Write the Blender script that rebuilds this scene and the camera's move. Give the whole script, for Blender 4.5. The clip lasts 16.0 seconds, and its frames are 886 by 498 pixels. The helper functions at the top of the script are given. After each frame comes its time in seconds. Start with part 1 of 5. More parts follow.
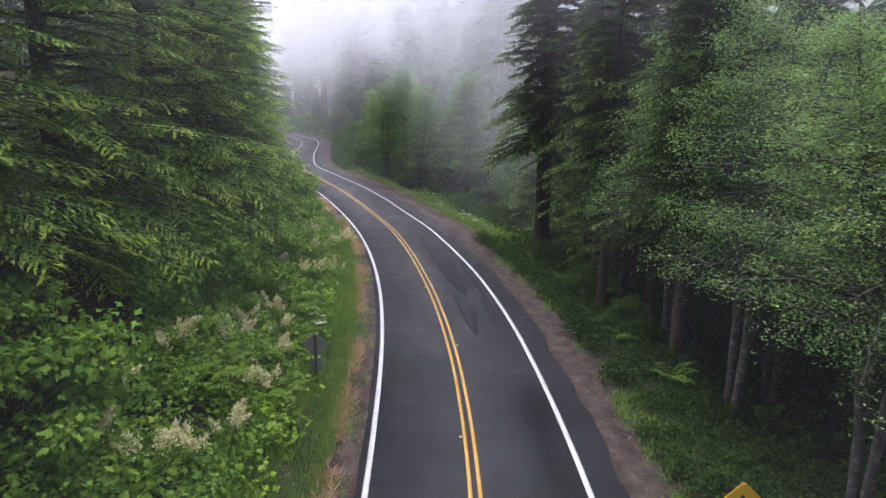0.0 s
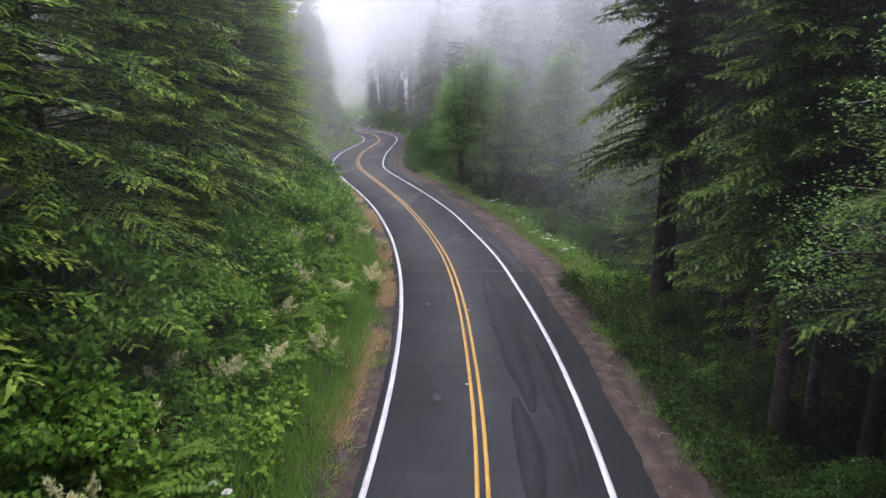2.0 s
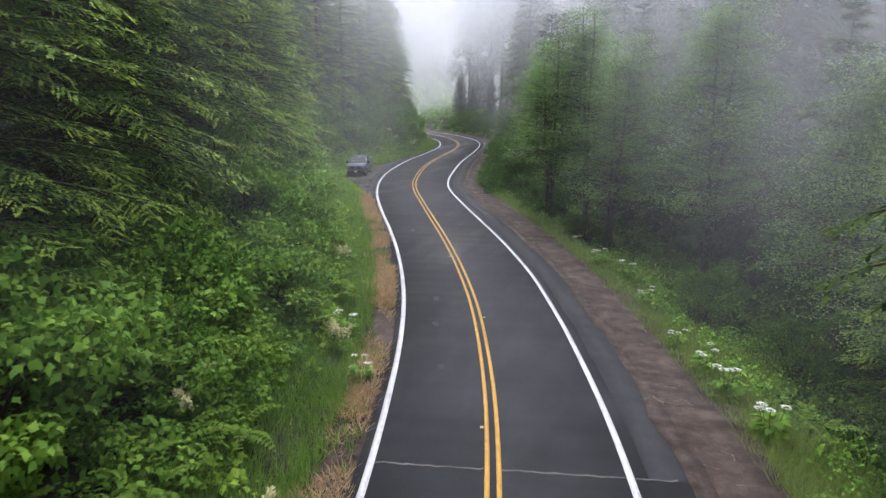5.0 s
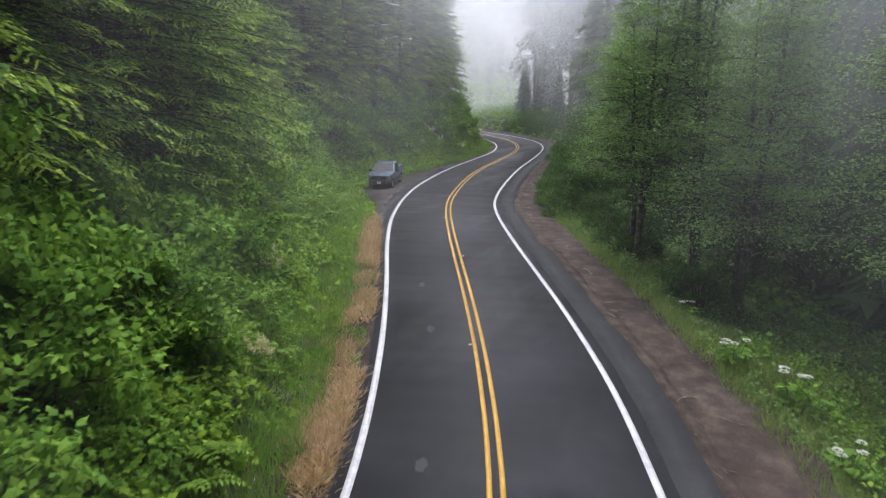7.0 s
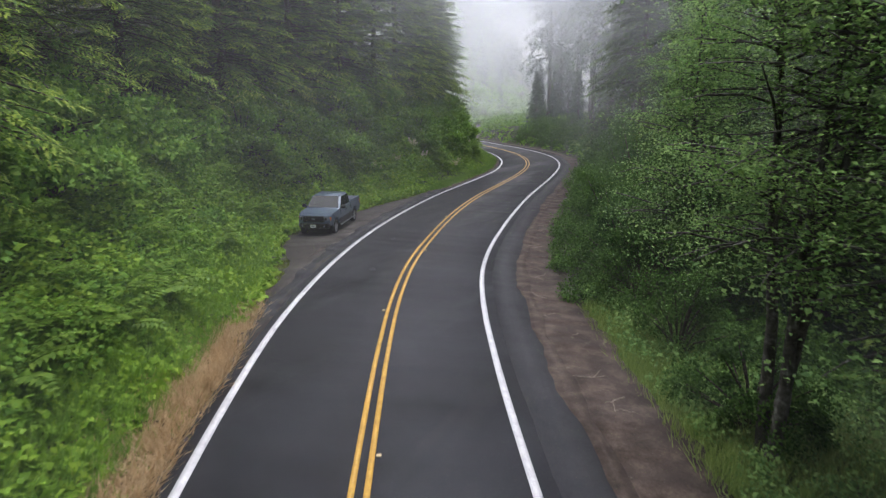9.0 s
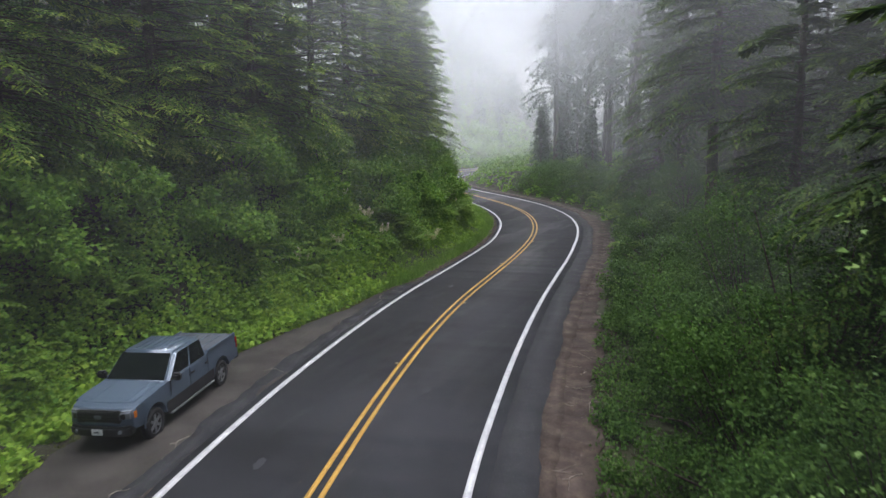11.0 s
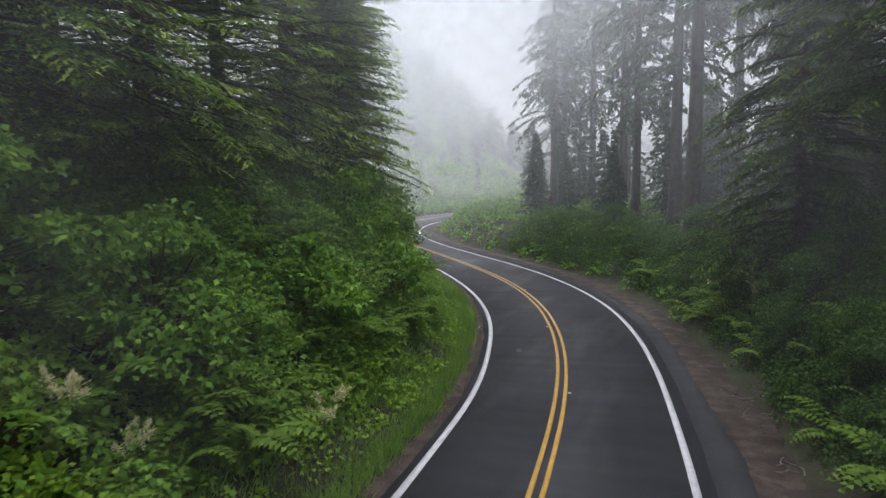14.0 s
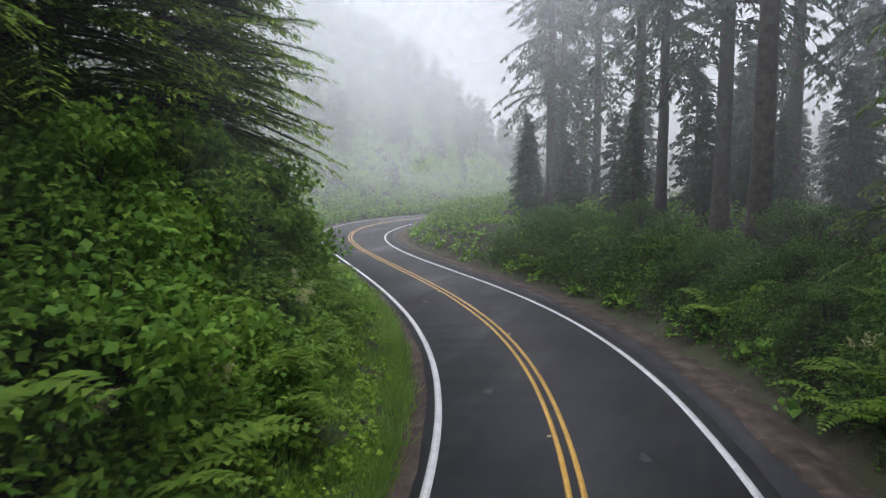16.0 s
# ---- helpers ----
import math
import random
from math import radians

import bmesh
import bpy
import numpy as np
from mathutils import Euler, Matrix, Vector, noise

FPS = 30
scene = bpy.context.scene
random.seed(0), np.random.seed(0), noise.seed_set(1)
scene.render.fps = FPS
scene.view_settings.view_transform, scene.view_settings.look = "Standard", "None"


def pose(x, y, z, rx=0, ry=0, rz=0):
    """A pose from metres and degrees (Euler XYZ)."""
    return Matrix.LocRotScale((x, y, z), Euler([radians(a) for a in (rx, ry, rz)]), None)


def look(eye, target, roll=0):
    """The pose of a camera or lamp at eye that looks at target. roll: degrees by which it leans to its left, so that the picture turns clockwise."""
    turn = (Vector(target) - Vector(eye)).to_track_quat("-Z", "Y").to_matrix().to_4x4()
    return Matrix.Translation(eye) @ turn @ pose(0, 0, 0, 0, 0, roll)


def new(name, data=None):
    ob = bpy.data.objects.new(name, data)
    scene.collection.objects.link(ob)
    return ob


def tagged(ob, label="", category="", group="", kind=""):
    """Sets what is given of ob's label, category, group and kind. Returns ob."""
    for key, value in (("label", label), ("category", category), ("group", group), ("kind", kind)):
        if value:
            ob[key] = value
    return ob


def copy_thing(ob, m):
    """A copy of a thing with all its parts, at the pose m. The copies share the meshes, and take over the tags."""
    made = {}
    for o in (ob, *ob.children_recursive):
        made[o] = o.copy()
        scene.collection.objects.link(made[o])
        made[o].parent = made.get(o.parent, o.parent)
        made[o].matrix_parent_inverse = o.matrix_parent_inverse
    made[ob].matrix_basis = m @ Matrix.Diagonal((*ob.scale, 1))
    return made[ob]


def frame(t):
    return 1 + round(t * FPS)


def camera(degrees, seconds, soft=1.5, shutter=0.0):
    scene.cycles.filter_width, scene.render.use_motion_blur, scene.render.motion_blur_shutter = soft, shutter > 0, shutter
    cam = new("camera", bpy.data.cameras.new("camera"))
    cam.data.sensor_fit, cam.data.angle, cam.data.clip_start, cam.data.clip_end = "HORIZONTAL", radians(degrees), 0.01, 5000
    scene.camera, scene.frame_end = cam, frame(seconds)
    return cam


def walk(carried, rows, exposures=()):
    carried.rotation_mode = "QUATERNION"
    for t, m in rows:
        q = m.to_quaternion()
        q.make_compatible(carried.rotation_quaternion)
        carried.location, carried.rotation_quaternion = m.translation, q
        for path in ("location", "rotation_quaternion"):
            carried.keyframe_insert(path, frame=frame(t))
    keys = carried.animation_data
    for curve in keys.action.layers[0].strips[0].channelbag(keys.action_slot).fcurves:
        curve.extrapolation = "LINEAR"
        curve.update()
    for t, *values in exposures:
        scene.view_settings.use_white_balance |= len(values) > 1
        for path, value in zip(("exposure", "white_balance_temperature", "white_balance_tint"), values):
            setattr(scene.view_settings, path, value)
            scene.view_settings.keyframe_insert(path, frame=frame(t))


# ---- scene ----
# The camera: a drone over the road
def view(x, y, z, pitch, yaw, roll):
    return pose(x, y, z, pitch, 0, yaw) @ pose(0, 0, 0, 0, 0, roll)


cam = camera(66.94, 16.0, soft=1.35, shutter=0.18)
PATH = [
    (0.0, view(0.006, 0.001, 11.216, 76.37, 0.00, 0.74)),
    (0.5, view(0.512, 3.899, 10.936, 76.22, 2.61, 0.90)),
    (1.0, view(0.951, 7.809, 10.647, 76.16, 3.87, 0.93)),
    (1.5, view(1.250, 11.749, 10.364, 76.07, 5.59, 0.76)),
    (2.0, view(1.343, 15.688, 10.109, 76.03, 8.57, 0.37)),
    (2.5, view(1.245, 19.576, 9.871, 75.88, 10.94, 0.12)),
    (3.0, view(0.992, 23.439, 9.634, 75.80, 11.72, 0.08)),
    (3.5, view(0.629, 27.282, 9.386, 75.84, 12.83, 0.09)),
    (4.0, view(0.190, 31.077, 9.113, 76.05, 14.13, -0.03)),
    (4.2, view(0.015, 32.581, 8.998, 76.21, 14.77, -0.10)),
    (6.3, view(-2.090, 47.026, 7.849, 76.33, 21.30, 0.45)),
    (6.5, view(-2.500, 48.632, 7.751, 76.36, 21.92, 0.31)),
    (7.0, view(-3.566, 52.702, 7.507, 76.53, 23.07, -0.04)),
    (7.5, view(-4.665, 56.896, 7.265, 76.65, 24.10, -0.32)),
    (8.0, view(-5.819, 61.176, 7.070, 76.70, 24.20, -0.39)),
    (8.5, view(-7.033, 65.506, 6.975, 76.93, 24.17, -0.11)),
    (8.7, view(-7.521, 67.240, 6.952, 77.01, 24.24, 0.10)),
    (10.8, view(-13.302, 85.542, 7.383, 79.53, 24.81, -1.29)),
    (11.0, view(-13.977, 87.248, 7.415, 80.30, 24.68, -1.28)),
    (11.5, view(-15.671, 91.508, 7.484, 82.10, 24.64, -1.11)),
    (12.0, view(-17.319, 95.675, 7.503, 83.61, 24.48, -0.96)),
    (12.5, view(-18.892, 99.719, 7.417, 83.84, 24.18, -0.77)),
    (13.0, view(-20.430, 103.627, 7.223, 83.76, 23.24, -0.61)),
    (13.5, view(-21.898, 107.412, 6.971, 83.79, 22.66, -0.51)),
    (14.0, view(-23.236, 111.109, 6.690, 83.83, 22.41, -0.56)),
    (14.5, view(-24.396, 114.794, 6.417, 83.88, 22.34, -0.71)),
    (15.0, view(-25.386, 118.419, 6.167, 83.89, 22.08, -0.52)),
    (15.5, view(-26.241, 122.007, 5.948, 83.87, 21.80, -0.41)),
    (16.0, view(-26.991, 125.579, 5.769, 83.94, 21.68, -0.04)),
]
# stops, kelvin and tint drift as the mist thickens
LIGHT = [(0.0, 1.82, 5950, 23), (3.0, 1.83, 5950, 20), (6.5, 1.78, 6050, 16), (8.5, 1.65, 6100, 16), (11.0, 1.67, 6050, 14), (12.5, 1.53, 6050, 14), (14.0, 1.49, 6050, 14), (16.0, 1.45, 6000, 14)]
walk(cam, PATH, LIGHT)

# Daylight: a bright overcast sky in mist, with a wide soft sun
world = bpy.data.worlds.new("overcast_sky")
scene.world = world
world.use_nodes = True
wn, wl = world.node_tree.nodes, world.node_tree.links
sky = wn.new("ShaderNodeTexSky")
sky.sky_type, sky.sun_disc = "NISHITA", False
sky.sun_elevation, sky.sun_rotation = radians(62), radians(-20)
sky.air_density, sky.dust_density, sky.ozone_density = 1.0, 6.0, 1.0
pale = wn.new("ShaderNodeHueSaturation")
pale.inputs["Saturation"].default_value = 0.30
wl.new(sky.outputs["Color"], pale.inputs["Color"])
wl.new(pale.outputs["Color"], wn["Background"].inputs["Color"])
wn["Background"].inputs["Strength"].default_value = 0.085
sun = new("sun", bpy.data.lights.new("sun", "SUN"))
sun.data.energy, sun.data.angle, sun.data.color = 2.4, radians(80), (1.0, 0.98, 0.95)
sun.matrix_basis = look((0, 0, 0), (0.16, -0.44, -0.88))
scene.cycles.transparent_max_bounces = 40


# ---- materials ----
def mat(name, rough=0.7, metal=0.0, spec=0.4):
    m = bpy.data.materials.new(name)
    m.use_nodes = True
    b = m.node_tree.nodes["Principled BSDF"]
    b.inputs["Roughness"].default_value, b.inputs["Metallic"].default_value = rough, metal
    b.inputs["Specular IOR Level"].default_value = spec
    return m, m.node_tree.nodes, m.node_tree.links, b


def noise_node(n, l, scale, detail=4, rough=0.6, coords="Object", stretch=None):
    tc = n.new("ShaderNodeTexCoord")
    t = n.new("ShaderNodeTexNoise")
    t.inputs["Scale"].default_value, t.inputs["Detail"].default_value, t.inputs["Roughness"].default_value = scale, detail, rough
    if stretch:
        mp = n.new("ShaderNodeMapping")
        mp.inputs["Scale"].default_value = stretch
        l.new(tc.outputs[coords], mp.inputs["Vector"])
        l.new(mp.outputs["Vector"], t.inputs["Vector"])
    else:
        l.new(tc.outputs[coords], t.inputs["Vector"])
    return t


def ramp(n, l, src, stops):
    r = n.new("ShaderNodeValToRGB")
    e = r.color_ramp.elements
    while len(e) < len(stops):
        e.new(0.5)
    for k, (p, c) in zip(e, stops):
        k.position, k.color = p, (*c, 1)
    l.new(src, r.inputs["Fac"])
    return r


def blend(n, l, a, b, fac, mode="MIX"):
    m = n.new("ShaderNodeMix")
    m.data_type, m.blend_type = "RGBA", mode
    for s, k in ((a, 6), (b, 7), (fac, 0)):
        if hasattr(s, "links"):
            l.new(s, m.inputs[k])
        else:
            m.inputs[k].default_value = s if k == 0 else (*s, 1)
    return m.outputs[2]


def bump(n, l, b, src, strength, distance):
    k = n.new("ShaderNodeBump")
    k.inputs["Strength"].default_value, k.inputs["Distance"].default_value = strength, distance
    l.new(src, k.inputs["Height"])
    l.new(k.outputs["Normal"], b.inputs["Normal"])


def surface(name, stops, scale, fine, rough=0.85, strength=0.4, dist=0.02, spec=0.3, metal=0.0):
    """A rough surface: a colour ramp over coarse noise, darkened and lightened by a fine grain."""
    m, n, l, b = mat(name, rough, metal, spec)
    coarse = noise_node(n, l, scale)
    grain = noise_node(n, l, fine, 3, 0.7)
    c = ramp(n, l, coarse.outputs["Fac"], stops)
    g = ramp(n, l, grain.outputs["Fac"], [(0.3, (0.6, 0.6, 0.6)), (0.7, (1.3, 1.3, 1.3))])
    l.new(blend(n, l, c.outputs["Color"], g.outputs["Color"], 1.0, "MULTIPLY"), b.inputs["Base Color"])
    bump(n, l, b, grain.outputs["Fac"], strength, dist)
    return m


def foliage(name, colours, rough=0.62, thin=0.45, patch=0.25):
    """Leaves: a colour for each leaf from a ramp, drifting over metres, letting some light through."""
    m, n, l, b = mat(name, rough, 0, 0.08)
    geo = n.new("ShaderNodeNewGeometry")
    drift = noise_node(n, l, patch, 3, 0.6)
    add = n.new("ShaderNodeMath")
    add.operation = "MULTIPLY_ADD"
    add.inputs[1].default_value, add.inputs[2].default_value = 0.44, -0.10
    l.new(geo.outputs["Random Per Island"], add.inputs[0])
    tot = n.new("ShaderNodeMath")
    tot.operation = "MULTIPLY_ADD"
    tot.inputs[1].default_value = 0.78
    l.new(drift.outputs["Fac"], tot.inputs[0])
    l.new(add.outputs[0], tot.inputs[2])
    k = len(colours) - 1
    c = ramp(n, l, tot.outputs[0], [(0.1 + 0.8 * i / k, col) for i, col in enumerate(colours)])
    l.new(c.outputs["Color"], b.inputs["Base Color"])
    tr = n.new("ShaderNodeBsdfTranslucent")
    l.new(c.outputs["Color"], tr.inputs["Color"])
    mix = n.new("ShaderNodeMixShader")
    mix.inputs[0].default_value = thin
    l.new(b.outputs[0], mix.inputs[1])
    l.new(tr.outputs[0], mix.inputs[2])
    l.new(mix.outputs[0], n["Material Output"].inputs["Surface"])
    return m


def plain(name, colour, rough=0.5, metal=0.0, spec=0.5):
    m, n, l, b = mat(name, rough, metal, spec)
    b.inputs["Base Color"].default_value = (*colour, 1)
    return m


SOIL = surface("forest_soil", [(0.3, (0.022, 0.018, 0.012)), (0.55, (0.030, 0.032, 0.014)), (0.75, (0.028, 0.050, 0.014))], 0.5, 14, 0.95, 0.6, 0.06)
DIRT = surface("shoulder_dirt", [(0.3, (0.018, 0.0115, 0.009)), (0.5, (0.040, 0.0275, 0.0215)), (0.72, (0.083, 0.061, 0.049))], 1.6, 16, 0.95, 0.6, 0.03)
GRAVEL = surface("pullout_gravel", [(0.3, (0.024, 0.021, 0.018)), (0.6, (0.046, 0.040, 0.035)), (0.8, (0.068, 0.060, 0.052))], 0.6, 40, 0.95, 0.6, 0.02)
ASPHALT, an, al, ab = mat("dark_asphalt", 0.8, 0.0, 0.25)
a_coarse, a_grain = noise_node(an, al, 0.22), noise_node(an, al, 25, 3, 0.7)
a_damp = noise_node(an, al, 0.35, 4, 0.55, stretch=(1.0, 0.22, 1.0))
a_col = ramp(an, al, a_coarse.outputs["Fac"], [(0.34, (0.0092, 0.0092, 0.0112)), (0.5, (0.0130, 0.0134, 0.0165)), (0.68, (0.0190, 0.0194, 0.0235))])
a_wet = ramp(an, al, a_damp.outputs["Fac"], [(0.36, (0.55, 0.55, 0.57)), (0.46, (0.95, 0.95, 0.95)), (0.7, (1.1, 1.1, 1.08))])
a_fine = ramp(an, al, a_grain.outputs["Fac"], [(0.3, (0.75, 0.75, 0.75)), (0.7, (1.25, 1.25, 1.25))])
al.new(blend(an, al, blend(an, al, a_col.outputs["Color"], a_wet.outputs["Color"], 1.0, "MULTIPLY"), a_fine.outputs["Color"], 1.0, "MULTIPLY"), ab.inputs["Base Color"])
a_gloss = ramp(an, al, a_damp.outputs["Fac"], [(0.36, (0.62, 0.62, 0.62)), (0.5, (0.82, 0.82, 0.82))])
al.new(a_gloss.outputs["Color"], ab.inputs["Roughness"])
bump(an, al, ab, a_grain.outputs["Fac"], 0.12, 0.004)
WHITE = surface("white_road_paint", [(0.3, (0.30, 0.30, 0.31)), (0.6, (0.42, 0.42, 0.43))], 3.0, 40, 0.6, 0.2, 0.004)
YELLOW = surface("yellow_road_paint", [(0.3, (0.26, 0.145, 0.018)), (0.6, (0.36, 0.21, 0.03))], 3.0, 40, 0.6, 0.2, 0.004)
BARK = surface("conifer_bark", [(0.3, (0.035, 0.027, 0.022)), (0.6, (0.075, 0.058, 0.045)), (0.8, (0.11, 0.10, 0.085))], 2.5, 12, 0.95, 0.8, 0.05)
PALE_BARK = surface("alder_bark", [(0.3, (0.04, 0.035, 0.03)), (0.55, (0.08, 0.075, 0.065)), (0.72, (0.20, 0.20, 0.18))], 3.0, 10, 0.9, 0.5, 0.03)
NEEDLES = foliage("conifer_needles", [(0.0293, 0.0659, 0.0183), (0.0659, 0.1318, 0.0281), (0.122, 0.2135, 0.0354), (0.2318, 0.3294, 0.0464)], thin=0.4)
# Darkened copy of the needles: the dense wood's shade is in the colour.
NEEDLES_SHADED = foliage("shaded_spruce_needles", [(0.0106, 0.0246, 0.0088), (0.0229, 0.0484, 0.0132), (0.0458, 0.0862, 0.0167), (0.1144, 0.1628, 0.0246)])
TIPS = foliage("fresh_needle_tips", [(0.085, 0.155, 0.026), (0.165, 0.255, 0.038), (0.27, 0.37, 0.05), (0.36, 0.46, 0.065)])
# Fresh tips again, darkened in colour to match the shaded needles.
TIPS_SHADED = foliage("shaded_fresh_needle_tips", [(0.0264, 0.0528, 0.0123), (0.0546, 0.0968, 0.0194), (0.1012, 0.154, 0.0282), (0.1584, 0.22, 0.037)])
NEEDLES_FAR = foliage("dull_conifer_needles", [(0.022, 0.046, 0.022), (0.038, 0.074, 0.030), (0.064, 0.110, 0.038)])
ALDER = foliage("alder_leaves", [(0.056, 0.114, 0.036), (0.108, 0.198, 0.058), (0.180, 0.288, 0.082), (0.275, 0.385, 0.115)])
BRUSH = foliage("bramble_leaves", [(0.0441, 0.1035, 0.0162), (0.09, 0.1845, 0.0252), (0.1467, 0.27, 0.0342), (0.2448, 0.36, 0.0495)], thin=0.36, patch=0.8)
HERB = foliage("thimbleberry_leaves", [(0.0818, 0.1628, 0.0185), (0.1399, 0.2508, 0.0273), (0.2033, 0.3256, 0.0352), (0.2904, 0.4048, 0.0484)], thin=0.36, patch=0.8)
# Dark leaves, lowered further: the wood's shade is put into the colour.
THICKET_SHADED = foliage("shaded_shrub_leaves", [(0.0097, 0.0225, 0.006), (0.0203, 0.045, 0.0097), (0.0382, 0.0735, 0.0135), (0.0698, 0.1125, 0.0195)])
WILLOW = foliage("willow_leaves", [(0.018, 0.044, 0.011), (0.040, 0.086, 0.018), (0.070, 0.135, 0.026), (0.115, 0.19, 0.036)])
FERN = foliage("fern_fronds", [(0.058, 0.118, 0.017), (0.112, 0.195, 0.025), (0.196, 0.29, 0.038)])
GRASS = foliage("green_grass", [(0.0747, 0.1495, 0.0299), (0.1483, 0.2587, 0.0483), (0.2576, 0.3795, 0.0805)])
MEADOW = foliage("pale_meadow_grass", [(0.10, 0.155, 0.04), (0.185, 0.255, 0.07), (0.31, 0.37, 0.12)])
MOSS = foliage("yellow_green_moss", [(0.09, 0.12, 0.02), (0.14, 0.17, 0.03), (0.19, 0.21, 0.045)], thin=0.2)
LITTER = foliage("brown_litter", [(0.030, 0.018, 0.012), (0.075, 0.048, 0.031), (0.22, 0.165, 0.12)], thin=0.1)
STRAW = foliage("dry_grass", [(0.30, 0.205, 0.105), (0.45, 0.32, 0.175), (0.60, 0.465, 0.285)], thin=0.2)
BLOSSOM = foliage("cream_blossom", [(0.46, 0.45, 0.22), (0.62, 0.60, 0.33), (0.74, 0.72, 0.46)], thin=0.35)


# ---- mesh helpers ----
def mesh_np(name, verts, quads=None, tris=None):
    verts = np.asarray(verts, np.float32)
    me = bpy.data.meshes.new(name)
    parts = [(q, w) for q, w in ((quads, 4), (tris, 3)) if q is not None and len(q)]
    loops = np.concatenate([np.asarray(q, np.int32).ravel() for q, w in parts])
    sizes = np.concatenate([np.full(len(q), w, np.int32) for q, w in parts])
    me.vertices.add(len(verts))
    me.vertices.foreach_set("co", verts.ravel())
    me.loops.add(len(loops))
    me.loops.foreach_set("vertex_index", loops)
    me.polygons.add(len(sizes))
    me.polygons.foreach_set("loop_start", np.concatenate([[0], np.cumsum(sizes)[:-1]]).astype(np.int32))
    me.update(calc_edges=True)
    return me


def put(name, me, material, parent=None, label=""):
    me.materials.clear()
    me.materials.append(material)
    ob = new(name, me)
    ob.parent = parent
    return tagged(ob, label)


def part(name, bm, material, parent=None, label="", smooth=False):
    me = bpy.data.meshes.new(name)
    bm.to_mesh(me)
    bm.free()
    if smooth:
        me.polygons.foreach_set("use_smooth", [True] * len(me.polygons))
    return put(name, me, material, parent, label)


def unit(v):
    return v / np.maximum(np.linalg.norm(v, axis=-1, keepdims=True), 1e-6)


def leaves(c, d, up, length, width):
    """One four-cornered leaf for each base point c, along d, its face towards up."""
    d = unit(d)
    side = unit(np.cross(d, up))
    length, width = np.reshape(length, (-1, 1)), np.reshape(width, (-1, 1))
    lift = np.cross(side, d) * width * 0.25
    v = np.stack([c, c + d * length * 0.45 + side * width * 0.5 + lift, c + d * length, c + d * length * 0.45 - side * width * 0.5 + lift], 1)
    return v.reshape(-1, 3), np.arange(len(c) * 4).reshape(-1, 4)


def lobed(c, d, up, length, width):
    """One three-lobed leaf for each base point c, along d, its face towards up."""
    d = unit(d)
    side = unit(np.cross(d, up))
    nrm = np.cross(side, d)
    L, W = np.reshape(length, (-1, 1)), np.reshape(width, (-1, 1))
    droop = -nrm * L * 0.12
    v = np.stack([c, c + d * L * 0.42 + side * W * 0.60 + droop, c + d * L * 0.50 + side * W * 0.34, c + d * L + droop, c + d * L * 0.50 - side * W * 0.34, c + d * L * 0.42 - side * W * 0.60 + droop], 1)
    k = np.arange(len(c))[:, None] * 6
    return v.reshape(-1, 3), np.concatenate([k + [0, 1, 2], k + [0, 2, 3], k + [0, 3, 4], k + [0, 4, 5]], 1).reshape(-1, 3)


def sprays(c, d, up, length, width):
    """One pointed three-cornered needle spray for each base point c, along d."""
    d = unit(d)
    side = unit(np.cross(d, up)) * np.reshape(width, (-1, 1)) * 0.5
    v = np.stack([c - side, c + side, c + d * np.reshape(length, (-1, 1))], 1)
    return v.reshape(-1, 3), np.arange(len(c) * 3).reshape(-1, 3)


def tubes(paths, radii, sides=5):
    """Tapered tubes: paths (n, k, 3), radii (n, k)."""
    paths, radii = np.asarray(paths, float), np.asarray(radii, float)
    n, k, _ = paths.shape
    t = unit(np.gradient(paths, axis=1))
    ref = np.where(np.abs(t[..., 2:3]) > 0.9, [1.0, 0, 0], [0, 0, 1.0])
    a = unit(np.cross(t, ref))
    b = np.cross(t, a)
    ang = np.linspace(0, 2 * np.pi, sides, endpoint=False)
    v = paths[:, :, None] + radii[:, :, None, None] * (a[:, :, None] * np.cos(ang)[:, None] + b[:, :, None] * np.sin(ang)[:, None])
    idx = np.arange(n * k * sides).reshape(n, k, sides)
    nx = np.roll(idx, -1, axis=2)
    q = np.stack([idx[:, :-1], nx[:, :-1], nx[:, 1:], idx[:, 1:]], -1).reshape(-1, 4)
    return v.reshape(-1, 3), q


def joined(chunks):
    vs, qs, o = [], [], 0
    for v, q in chunks:
        vs.append(v)
        qs.append(q + o)
        o += len(v)
    return np.concatenate(vs), np.concatenate(qs)


# ---- the road's line and the lie of the land ----
ROAD_Y = [-40.00, -25.00, -10.00, -5.00, 0.00, 5.00, 10.00, 15.00, 20.00, 25.00, 30.00, 35.00, 40.00, 45.00, 50.00, 55.00, 60.00, 65.00, 70.00, 75.00, 80.00, 85.00, 90.00, 95.00, 100.00, 105.00, 110.00, 115.00, 120.00, 125.00, 130.00, 135.00, 140.00, 145.00, 150.00, 155.00, 160.00, 165.00, 170.00, 175.00, 180.00, 185.00, 190.00, 195.00, 200.00, 205.00, 210.00, 215.00, 220.00, 235.00, 252.00, 280.00]
LINE_LEFT = [-8.50, -4.70, -2.87, -2.51, -2.25, -2.09, -2.03, -2.07, -2.22, -2.46, -2.83, -3.37, -4.11, -5.04, -6.16, -7.49, -9.00, -10.80, -12.98, -15.46, -18.06, -20.45, -22.52, -24.33, -25.86, -27.04, -27.96, -28.63, -29.08, -29.49, -30.07, -31.24, -32.85, -35.11, -38.06, -41.59, -45.48, -49.55, -53.64, -57.53, -61.07, -64.11, -66.55, -68.36, -69.57, -70.20, -70.29, -69.85, -68.89, -66.60, -61.50, -50.00]
